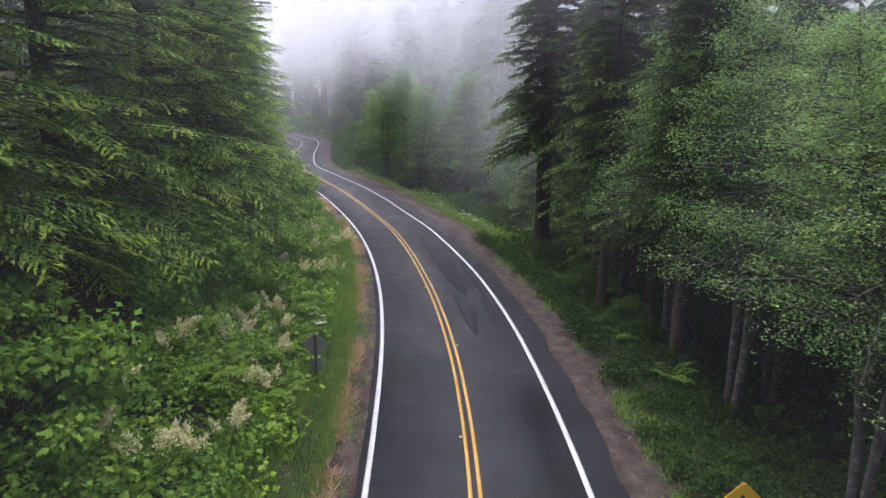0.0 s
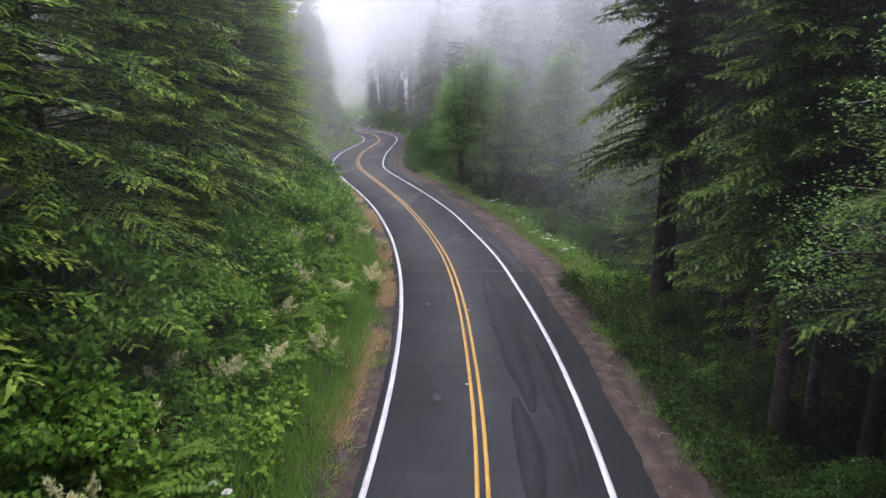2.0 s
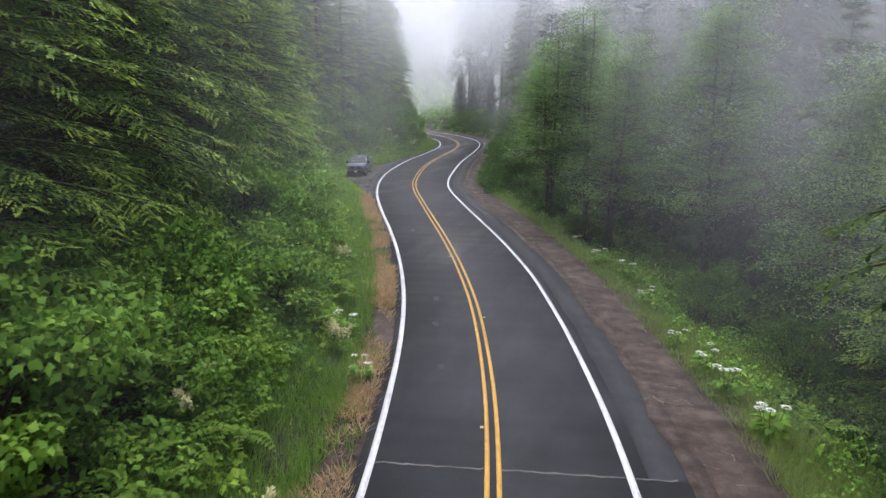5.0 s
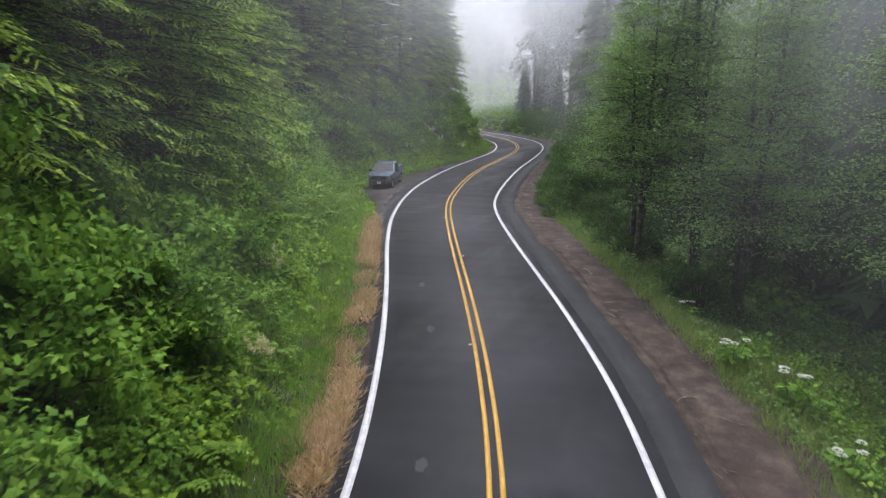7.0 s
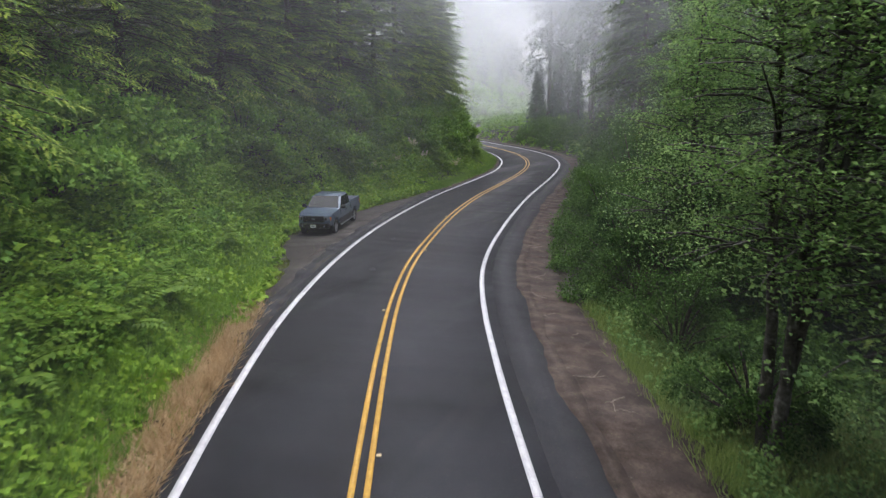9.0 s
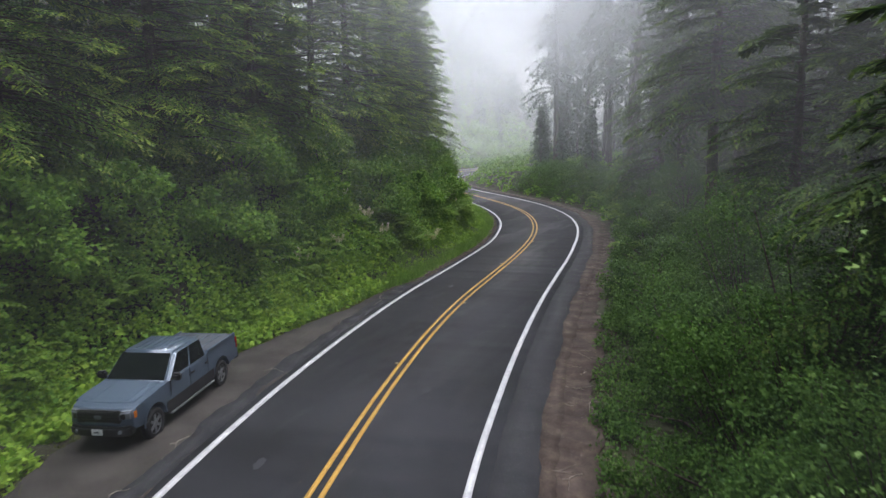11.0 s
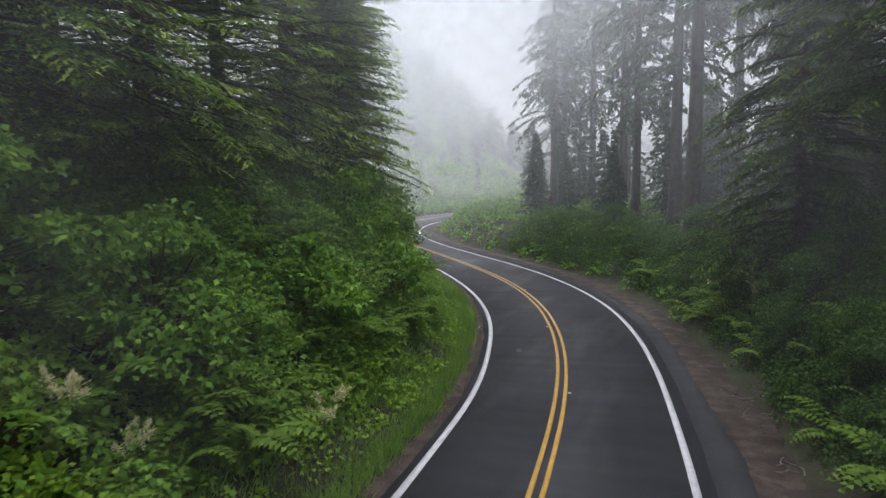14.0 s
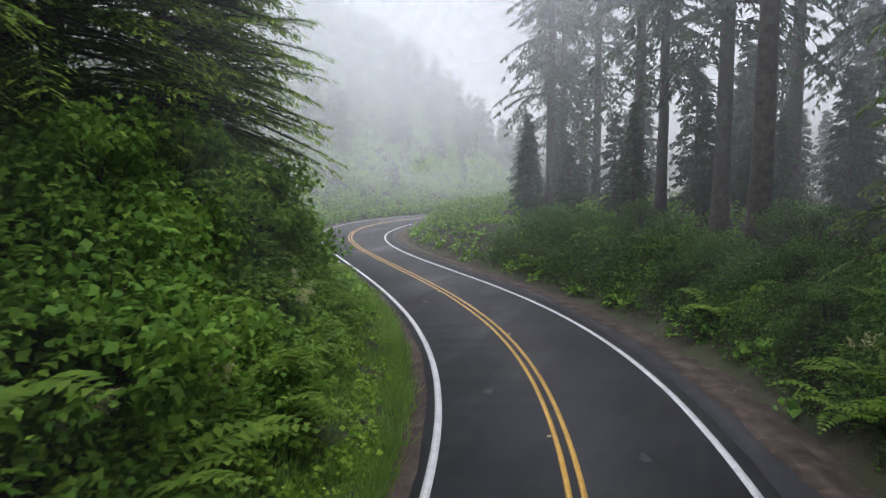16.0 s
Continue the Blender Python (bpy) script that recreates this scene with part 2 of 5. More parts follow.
LINE_MID = [-6.00, -2.60, -1.23, -0.42, 0.21, 0.66, 0.93, 1.02, 0.94, 0.68, 0.22, -0.42, -1.23, -2.13, -3.18, -4.41, -5.88, -7.59, -9.70, -12.06, -14.50, -16.88, -19.11, -21.03, -22.56, -23.86, -24.92, -25.67, -26.19, -26.69, -27.39, -28.42, -29.88, -31.87, -34.53, -37.91, -41.85, -46.08, -50.32, -54.30, -57.80, -60.70, -62.95, -64.58, -65.67, -66.29, -66.52, -66.42, -66.03, -64.20, -59.20, -47.80]
LINE_RIGHT = [-2.90, 0.90, 2.42, 3.11, 3.65, 4.03, 4.25, 4.31, 4.20, 3.94, 3.52, 2.92, 2.13, 1.18, 0.10, -1.04, -2.39, -3.94, -5.84, -8.28, -10.93, -13.50, -15.83, -17.81, -19.27, -20.38, -21.33, -22.12, -22.79, -23.41, -24.20, -25.14, -26.39, -28.14, -30.60, -33.84, -37.85, -42.32, -46.75, -50.74, -54.10, -56.77, -58.79, -60.24, -61.26, -61.94, -62.35, -62.53, -62.51, -61.20, -56.40, -45.00]


def smooth_curve(xs, ys, at):
    """A cubic through the given stations, without overshoot."""
    xs, ys = np.array(xs), np.array(ys)
    m = np.gradient(ys, xs)
    i = np.clip(np.searchsorted(xs, at) - 1, 0, len(xs) - 2)
    h = xs[i + 1] - xs[i]
    u = (at - xs[i]) / h
    return ((1 + 2 * u) * (1 - u) ** 2 * ys[i] + u * (1 - u) ** 2 * h * m[i] + u * u * (3 - 2 * u) * ys[i + 1] + u * u * (u - 1) * h * m[i + 1])


ST = np.arange(-40, 280.1, 1.0)
LX, MX, RX = (smooth_curve(ROAD_Y, c, ST) for c in (LINE_LEFT, LINE_MID, LINE_RIGHT))
MID = np.stack([MX, ST], 1)
TAN = unit(np.gradient(MID, axis=0))
NOR = np.stack([TAN[:, 1], -TAN[:, 0]], 1)  # to the right

# the road dips at the foot of the first bend and leans into the second
DIP_Y = [30, 35, 40, 45, 50, 55, 60, 65, 70, 75, 80, 85, 90, 95, 100, 105, 110, 115, 120, 125, 130, 135, 140]
ROAD_H = smooth_curve(DIP_Y, [0, -0.02, -0.06, -0.15, -0.25, -0.35, -0.48, -0.49, -0.25, -0.0, 0.15, 0.23, 0.17, 0.06, -0.04, -0.06, -0.05, -0.01, -0.0, 0.03, 0.03, 0.01, 0], np.clip(ST, 30, 140))
ROAD_C = smooth_curve(DIP_Y, [0, -0.001, -0.004, -0.013, -0.024, -0.038, -0.055, -0.07, -0.072, -0.062, -0.056, -0.057, -0.057, -0.055, -0.045, -0.029, -0.014, -0.002, 0.006, 0.009, 0.005, 0.002, 0], np.clip(ST, 30, 140))


def gap_to(line):
    """How far the road's middle is from a painted edge line, station by station."""
    t = np.arange(ST[0], ST[-1], 0.2)
    x = np.interp(t, ST, line)
    return np.array([np.min(np.hypot(x - m[0], t - m[1])) for m in MID])


HALF_L, HALF_R = gap_to(LX), gap_to(RX)


def locate(x, y):
    """Station index and offset to the right of the road's middle."""
    x, y = np.ravel(x), np.ravel(y)
    best = np.empty(len(x), int)
    for a in range(0, len(x), 4000):
        b = slice(a, a + 4000)
        best[b] = np.argmin((x[b, None] - MID[None, :, 0]) ** 2 + (y[b, None] - MID[None, :, 1]) ** 2, axis=1)
    u = (x - MID[best, 0]) * NOR[best, 0] + (y - MID[best, 1]) * NOR[best, 1]
    r = np.hypot(x - MID[best, 0], y - MID[best, 1])
    return best, np.where(u < 0, -r, r)


def crown_z(i, u):
    """The road's height at a station (which may lie between two) and an offset; the verges level out beside it."""
    at = lambda arr: np.interp(i, np.arange(len(ST)), arr)
    side = np.clip(u, -at(HALF_L) - 0.3, at(HALF_R) + 3.2) * np.interp(u + at(HALF_L), [-3.0, -0.6], [0.0, 1.0])
    return at(ROAD_H) + at(ROAD_C) * side


def lay(x, y):
    """The height of the road and its verges at one place."""
    i, u = locate(x, y)
    return float(crown_z(i, u)[0])


def wave(x, y, s, seed=0.0):
    return (np.sin(x * s * 1.3 + seed) * np.cos(y * s * 0.9 + seed * 2.1) + 0.6 * np.sin(x * s * 2.7 + y * s * 2.1 + seed * 3.3) + 0.4 * np.cos(y * s * 4.3 - x * s * 3.1 + seed)) / 2


def apron(y):
    """Extra width of the gravel pull-out beside the left lane."""
    return np.interp(y, [84, 88, 91, 94, 97, 99, 103, 111, 118], [0, 0.4, 0.9, 1.6, 2.9, 3.4, 3.3, 1.5, 0])


def height(x, y):
    x, y = np.ravel(np.asarray(x, float)), np.ravel(np.asarray(y, float))
    i, u = locate(x, y)
    dl, dr = -u - HALF_L[i], u - HALF_R[i]
    ys = ST[i]
    foot = 1.5 + apron(ys)
    steep = np.interp(ys, [0, 85, 105, 135, 150, 170], [0.85, 0.8, 1.15, 1.15, 0.8, 0.7])
    e = np.maximum(dl - foot, 0)
    up = steep * np.where(e < 0.8, e * e / 1.6, e - 0.4)
    hill = np.clip((ys - 150) / 25, 0, 1)
    up = np.where(up > 7, 7 + (up - 7) * (0.5 + 0.4 * hill), up)
    up = np.where((up > 22) & (hill < 0.5), 22 + (up - 22) * 0.15, up)
    # the far hill comes down to the right, beyond the last bend
    q = (x + 27) + (y - 125.6) * 0.315
    cap = np.maximum(14 - 0.8 * q, 3.0) + 1.5 * wave(x, y, 0.08, 5.0)
    up = np.where((hill > 0.5) & (up > cap), cap, up)
    e = np.maximum(dr - 3.0, 0)
    down = -0.2 * e - 0.012 * np.minimum(e, 25) ** 2
    down = np.where(down < -12, -12 + (down + 12) * 0.2, down)
    swell = np.clip((dr - 2.6) / 3.5, 0, 1)
    hump = np.interp(ys, [108, 124, 200, 225], [0, 1, 1, 0])
    down = down * (1 - hump) + hump * (2.2 * swell * swell * (3 - 2 * swell) + 0.05 * np.minimum(e, 60))
    z = np.where(u < 0, up, down)
    rough = np.clip((np.maximum(dl - foot, dr - 3.0)) / 3, 0, 1)
    return z + crown_z(i, u) + rough * (0.35 * wave(x, y, 0.35) + 0.8 * wave(x, y, 0.11, 2.0)) - 0.09 + 0.04 * rough


def beside(y, off):
    """The point off metres beyond the edge line: left for negative, right for positive."""
    y, off = np.asarray(y, float), np.asarray(off, float)
    at = lambda arr: np.interp(y, ST, arr)
    u = np.where(off < 0, off - at(HALF_L), off + at(HALF_R))
    return np.stack([at(MID[:, 0]) + at(NOR[:, 0]) * u, at(MID[:, 1]) + at(NOR[:, 1]) * u], -1)


# ground: a fine sheet round the road, and coarse out to the horizon
def axis(a, b, step, far):
    return np.concatenate([-np.geomspace(-a + 8, far, 14)[::-1] if a < 0 else [], np.arange(a, b, step), b + np.geomspace(8, far, 14)])


gx, gy = axis(-110, 50, 1.5, 1500), axis(-60, 270, 1.5, 1500)
GX, GY = np.meshgrid(gx, gy)
GZ = height(GX, GY)
idx = np.arange(GX.size).reshape(GX.shape)
quads = np.stack([idx[:-1, :-1], idx[:-1, 1:], idx[1:, 1:], idx[1:, :-1]], -1).reshape(-1, 4)
ground = put("ground", mesh_np("ground", np.stack([GX.ravel(), GY.ravel(), GZ], 1), quads), SOIL)
tagged(ground, "dark forest soil with moss on a steep roadside bank", "ground", kind="structure")


def strip(name, material, left, right, z, label, category, thick=0.08, rag=0.0, a=0, b=None, seed=0, grit=0.25):
    """A ribbon along the road between two offsets from the road's middle, with thickness."""
    b = len(ST) if b is None else b
    rng = np.random.RandomState(seed)
    step = 4 if rag else 2
    t = np.linspace(a, b - 1, (b - a - 1) * step + 1)
    put_ = lambda arr: np.interp(t, np.arange(len(ST)), arr)
    mid, nor = np.stack([put_(MID[:, 0]), put_(MID[:, 1])], 1), np.stack([put_(NOR[:, 0]), put_(NOR[:, 1])], 1)
    l, r = put_(left + 0 * ST), put_(right + 0 * ST)
    if rag:
        l = l + rag * (wave(t, 0 * t, 0.5, seed) + 0.5 * wave(t, 0 * t, 2.1, seed + 1) + grit * rng.uniform(-1, 1, len(t)))
        r = r + rag * (wave(t, 0 * t, 0.45, seed + 4) + 0.5 * wave(t, 0 * t, 1.9, seed + 6) + grit * rng.uniform(-1, 1, len(t)))
    P, Q = mid + nor * l[:, None], mid + nor * r[:, None]
    n = len(t)
    zl, zr = crown_z(t, l) + z, crown_z(t, r) + z
    zz = lambda p, h: np.concatenate([p, h[:, None]], 1)
    v = np.stack([zz(P, zl - thick), zz(P, zl), zz(Q, zr), zz(Q, zr - thick)], 1).reshape(-1, 3)
    k = np.arange(n - 1)[:, None] * 4
    q = np.concatenate([np.concatenate([k + j, k + j + 4, k + j + 5, k + j + 1], 1) for j in range(3)])
    ob = put(name, mesh_np(name, v, q[:, ::-1]), material)
    return tagged(ob, label, category, kind="structure")


strip("road", ASPHALT, -HALF_L - 0.30, HALF_R + np.interp(ST, [0, 40, 60, 110, 140], [1.2, 1.2, 1.5, 1.5, 1.1]), 0.0, "dark damp asphalt two-lane road", "road", 0.12, 0.04)
strip("dirt_shoulder", DIRT, HALF_R + 0.9, HALF_R + np.interp(ST, [0, 20, 30, 44, 54, 62, 84, 97, 125, 160], [2.3, 2.3, 2.5, 3.0, 3.8, 4.1, 3.7, 3.0, 2.5, 2.0]), -0.02, "brown dirt shoulder with twigs beside the road", "shoulder", 0.06, 0.34, seed=1, grit=0.06)
strip("dirt_verge", DIRT, -HALF_L - 1.4, -HALF_L - 0.2, -0.02, "narrow brown dirt edge beside the road", "shoulder", 0.06, 0.1, seed=2)
strip("gravel_pullout", GRAVEL, -HALF_L - 0.45 - apron(ST), -HALF_L - 0.35, -0.012, "grey gravel pull-out beside the road", "pull-out", 0.06, 0.15, a=119, b=160, seed=3)
for name, u0, u1, m, lab in (
    ("edge_line", -HALF_L - 0.09, -HALF_L + 0.09, WHITE, "white painted edge line"),
    ("edge_line", HALF_R - 0.09, HALF_R + 0.09, WHITE, "white painted edge line"),
    ("center_line", 0 * ST - 0.20, 0 * ST - 0.08, YELLOW, "yellow painted centre line"),
    ("center_line", 0 * ST + 0.08, 0 * ST + 0.20, YELLOW, "yellow painted centre line"),
):
    strip(name, m, u0, u1, 0.006, lab, "road marking", 0.006)


# ---- trees ----
def conifer(seed, h, r, low=0.04, whorl=0.45, arms=6, steps=11, sprig=0.34, sparse=1.0, material=None, droop=0.35, lean=0.0, limbs=2, dense_to=99.0, back=1.0, stout=0.016, flat=1.0, tips=None, slim=(0.38, 0.66), full=0.75, along_twig=(0.1, 0.45, 0.8)):
    """A conifer: an Empty over trunk and crown. low: the bare share of its height."""
    rng = np.random.RandomState(seed)
    tree = new("conifer_tree")
    zt = np.linspace(0, h, 12)
    sway = np.stack([np.cumsum(rng.normal(0, 0.03, 12)) + lean * zt, np.cumsum(rng.normal(0, 0.03, 12)), zt - 0.6 * (zt == 0)], 1)
    rad = stout * h * (1 - zt / h) ** 0.8 + 0.02
    rad[0] *= 1.25
    wood = [tubes(sway[None], rad[None], 9)]
    zs = np.arange(low * h, h * 0.985, whorl)
    z = np.repeat(zs, arms) + rng.uniform(-0.5, 0.5, len(zs) * arms) * whorl
    az = rng.uniform(0, 2 * np.pi, len(z))
    keep = rng.rand(len(z)) < sparse * np.where(z > dense_to, 0.42, 1.0) * np.where(np.cos(az) < -0.2, back, 1.0)
    z, az = np.clip(z[keep], 0.3, h * 0.99), az[keep]
    n = len(z)
    f = 1 - z / h
    big = np.where(z > dense_to, 1.7, 1.0)[:, None]
    shape = np.minimum(1.0, f ** full * 1.15) * np.where(f > 0.9, 1 - (f - 0.9) * 3, 1)
    ln = np.maximum(r * shape * rng.uniform(0.62, 1.18, n), 0.25)
    out = np.stack([np.cos(az), np.sin(az), np.zeros(n)], 1)
    sid = np.stack([-np.sin(az), np.cos(az), np.zeros(n)], 1)
    rise = np.interp(f, [0, 0.15, 0.5, 1], [0.9, 0.45, 0.1, -0.1])[:, None] + rng.normal(0, 0.1, (n, 1))
    base = np.stack([np.interp(z, zt, sway[:, 0]), np.interp(z, zt, sway[:, 1]), z], 1)
    sag = droop * rng.uniform(0.6, 1.4, (n, 1))

    def along(u):
        u = u[..., None]
        return base[:, None] + (out[:, None] + rise[:, None] * np.array([0, 0, 1.0])) * ln[:, None, None] * u - np.array([0, 0, 1.0]) * sag[:, None] * ln[:, None, None] * u ** 2.2

    us = np.tile(np.array([0, 0.45, 0.9] if limbs == 2 else [0, 0.8]), (n, 1))
    if limbs:
        wood.append(tubes(along(us), 0.013 * ln[:, None] * np.array([1.0, 0.6, 0.2] if limbs == 2 else [1.0, 0.25]) + 0.006, 3))
    put("trunk", mesh_np("trunk", *joined(wood)), BARK, tree)
    u = 0.14 + 0.86 * (np.arange(steps) + rng.rand(n, steps)) / steps
    pts = along(u)
    tang = unit(along(np.minimum(u + 0.05, 1.05)) - pts)
    C, D, U, L, T = [], [], [], [], []
    for s in (-1, 1):
        tw = (0.42 * (1.02 - u) + 0.10) * np.minimum(ln, 3.2)[:, None] * rng.uniform(0.6, 1.2, u.shape)
        d = unit(sid[:, None] * s + tang * 0.75 + rng.normal(0, 0.15, tang.shape))
        for v in along_twig:
            c = pts + d * (tw * v)[..., None] - np.array([0, 0, 0.22]) * (tw * v * v)[..., None]
            C.append(c)
            T.append((u + 0.35 * v + rng.normal(0, 0.12, u.shape)) > 1.02)
            D.append(unit(d * 0.8 + tang * 0.5 + np.array([0, 0, -0.30 - 0.25 * v]) * flat + rng.normal(0, 0.12 + 0.18 * flat, c.shape)))
            L.append(sprig * big * rng.uniform(0.6, 1.3, u.shape))
            U.append(np.array([0, 0, 1.0]) + rng.normal(0, 0.45 * flat, c.shape))
    C.append(pts)
    T.append(u + rng.normal(0, 0.1, u.shape) > 0.86)
    D.append(unit(tang + rng.normal(0, 0.3, tang.shape) + np.array([0, 0, -0.15])))
    L.append(sprig * big * rng.uniform(0.7, 1.3, u.shape))
    U.append(np.array([0, 0, 1.0]) + rng.normal(0, 0.45, pts.shape))
    C, D, U, L = np.concatenate([a.reshape(-1, 3) for a in C]), np.concatenate([a.reshape(-1, 3) for a in D]), np.concatenate([a.reshape(-1, 3) for a in U]), np.concatenate([a.ravel() for a in L])
    v, q = sprays(C, D, U, L, L * rng.uniform(*slim, len(L)))
    crown = put("crown", mesh_np("crown", v, None, q), material or NEEDLES, tree)
    if tips:
        crown.data.materials.append(tips)
        crown.data.polygons.foreach_set("material_index", np.concatenate([a.ravel() for a in T]).astype(np.int32))
    return tagged(tree, "", "tree")


def alder(seed, h, spread, boles=2, clumps=210, per=132, leaf=0.086, first=0.25):
    """A broadleaf tree of several slim leaning boles, with leaves in loose layered clumps."""
    rng = np.random.RandomState(seed)
    tree = new("alder_tree")
    wood, tips = [], []
    for b in range(boles):
        a = rng.uniform(0, 2 * np.pi)
        k = np.linspace(0, 1, 9)
        hh = h * rng.uniform(0.8, 1.0)
        bend = spread * rng.uniform(0.1, 0.35)
        p = np.stack([np.cos(a) * bend * k ** 1.3 + np.cumsum(rng.normal(0, 0.07, 9)), np.sin(a) * bend * k ** 1.3 + np.cumsum(rng.normal(0, 0.07, 9)), hh * k - 0.5 * (k == 0)], 1)
        p += np.array([np.cos(a), np.sin(a), 0]) * 0.25 * (boles > 1)
        wood.append(tubes(p[None], (0.010 * h * (1 - k) + 0.025)[None], 8))
        m = clumps // boles
        f = rng.uniform(first, 0.98, m)
        st = np.stack([np.interp(f, k, p[:, j]) for j in range(3)], 1)
        az = rng.uniform(0, 2 * np.pi, m)
        reach = spread * rng.uniform(0.35, 1.05, m) * np.interp(f, [0, 0.3, 0.6, 1], [0.7, 1.0, 0.85, 0.25])
        out = np.stack([np.cos(az), np.sin(az), rng.uniform(0.1, 0.7, m)], 1)
        s = np.array([0, 0.4, 0.75, 1.0])
        br = st[:, None] + out[:, None] * reach[:, None, None] * s[None, :, None] + rng.normal(0, 0.08, (m, 4, 3)) * s[None, :, None] - np.array([0, 0, 0.25]) * (reach[:, None] * s ** 2)[..., None]
        wood.append(tubes(br, 0.012 * reach[:, None] * np.array([1, 0.7, 0.45, 0.15]) + 0.006, 4))
        tips += [br[:, 3], br[:, 2] + rng.normal(0, 0.3, (m, 3)), br[:, 1] * 0.3 + br[:, 2] * 0.7 + rng.normal(0, 0.3, (m, 3))]
    put("trunk", mesh_np("trunk", *joined(wood)), PALE_BARK, tree)
    tips = np.concatenate(tips)
    n = len(tips) * per // 3
    c = np.repeat(tips, per // 3, axis=0)[:n]
    c = c + rng.normal(0, 1, c.shape) * np.array([0.5, 0.5, 0.16]) * rng.uniform(0.5, 1.3, (len(c), 1))
    d = rng.normal(0, 1, c.shape) * np.array([1, 1, 0.35]) + np.array([0, 0, -0.25])
    up = np.array([0, 0, 1.0]) + rng.normal(0, 0.4, c.shape)
    L = leaf * rng.uniform(0.6, 1.3, len(c))
    v, q = leaves(c, d, up, L * 1.3, L * rng.uniform(0.7, 1.0, len(c)))
    put("crown", mesh_np("crown", v, q), ALDER, tree)
    return tagged(tree, "", "tree")


def shrub(seed, h, r, lumps=26, per=280, leaf=0.12, material=None, lobes=False):
    """A leafy shrub: stems from one root, and small leaves in uneven lumps."""
    g = np.random.RandomState(seed)
    bush = new("shrub")
    d = g.normal(0, 1, (lumps, 3))
    d[:, 2] = np.abs(d[:, 2])
    d = unit(d)
    heart = d * np.array([r, r, h]) * g.uniform(0.3, 1.0, (lumps, 1)) ** 0.7 + np.array([0, 0, 0.2])
    mid = heart * np.array([0.35, 0.35, 0.55])
    stems = np.stack([np.zeros((lumps, 3)) - np.array([0, 0, 0.3]), mid, heart], 1)
    put("stem", mesh_np("stem", *tubes(stems, np.tile([0.05, 0.03, 0.012], (lumps, 1)), 4)), BARK, bush)
    n = unit(g.normal(0, 1, (lumps, per, 3)))
    size = r * g.uniform(0.12, 0.34, (lumps, 1, 1)) * g.uniform(0.75, 1.25, (lumps, 1, 3))
    c = heart[:, None] + n * size * g.uniform(0.45, 1.25, (lumps, per, 1)) * np.array([1, 1, 0.7])
    c[..., 2] = np.maximum(c[..., 2], 0.0)
    up = n + np.array([0, 0, 0.8]) + g.normal(0, 0.35, n.shape)
    dr = g.normal(0, 1, n.shape) + n * 0.5 + np.array([0, 0, -0.3])
    L = leaf * g.uniform(0.6, 1.3, lumps * per)
    v, q = (lobed if lobes else leaves)(c.reshape(-1, 3), dr.reshape(-1, 3), up.reshape(-1, 3), L * 1.3, L * g.uniform(0.7, 1.0, lumps * per))
    put("foliage", mesh_np("foliage", v, None if lobes else q, q if lobes else None), material or THICKET_SHADED, bush)
    return tagged(bush, "", "shrub")


def stand(ob, x, y, turn, size=1.0, first=False):
    m = pose(x, y, float(height(x, y)[0]), 0, 0, turn) @ Matrix.Scale(size, 4)
    if first:
        ob.matrix_basis = m
        return ob
    o = copy_thing(ob, pose(0, 0, 0))
    o.matrix_basis = m
    return o


class Kind:
    """A tree built once; the first place takes the original, the next ones copies."""

    def __init__(self, ob, label, group):
        self.ob, self.used = tagged(ob, label, "", group), False

    def at(self, x, y, turn=0, size=1.0):
        o = stand(self.ob, x, y, turn, size, not self.used)
        self.used = True
        return o


rng = np.random.RandomState(7)
FINE = (0.05, 0.25, 0.45, 0.65, 0.85)
BANK = [Kind(conifer(11 + i, h, r, 0.03, 0.56, 11, 28, 0.15, dense_to=12.0, back=0.35, tips=TIPS, slim=(0.34, 0.6), full=0.6, flat=0.3, droop=0.2, along_twig=FINE), "dense green spruce with drooping boughs on the bank", "roadside conifers") for i, (h, r) in enumerate(((15.5, 4.2), (18, 4.7), (13, 3.8)))]
FAR = [Kind(conifer(31 + i, h, r, 0.04, 0.95, 6, 4, 1.0, material=NEEDLES_FAR, limbs=0), "dark dull-green conifer deep in the wood", "forest conifers") for i, (h, r) in enumerate(((24, 4.6), (30, 5.4)))]
# BIG, LOW and WOOD wear the needles with shade in their colour
BIG = Kind(conifer(61, 27, 5.6, 0.32, 0.58, 10, 26, 0.19, material=NEEDLES_SHADED, tips=TIPS_SHADED, slim=(0.34, 0.6), along_twig=FINE, dense_to=19.0, stout=0.013, flat=0.4, droop=0.3), "large spruce with long drooping boughs beside the road, shade in its needle colour", "large conifers")
LOW = Kind(conifer(63, 22, 5.2, 0.05, 0.66, 10, 26, 0.19, material=NEEDLES_SHADED, tips=TIPS_SHADED, slim=(0.34, 0.6), along_twig=FINE, dense_to=15.0, stout=0.013, flat=0.4, droop=0.32), "large spruce with flat layered boughs to the ground", "large conifers")
WOOD = Kind(conifer(65, 21, 4.4, 0.10, 0.62, 8, 16, 0.24, material=NEEDLES_SHADED, tips=TIPS_SHADED, slim=(0.34, 0.6), along_twig=FINE, dense_to=13.0, stout=0.013, flat=0.45, droop=0.32, limbs=1), "spruce close behind the roadside bushes, coloured as in shade", "large conifers")
DIM = Kind(conifer(45, 26, 5.0, 0.04, 1.5, 6, 5, 1.3, material=NEEDLES_FAR, limbs=0), "dull conifer far off in the mist", "distant conifers")
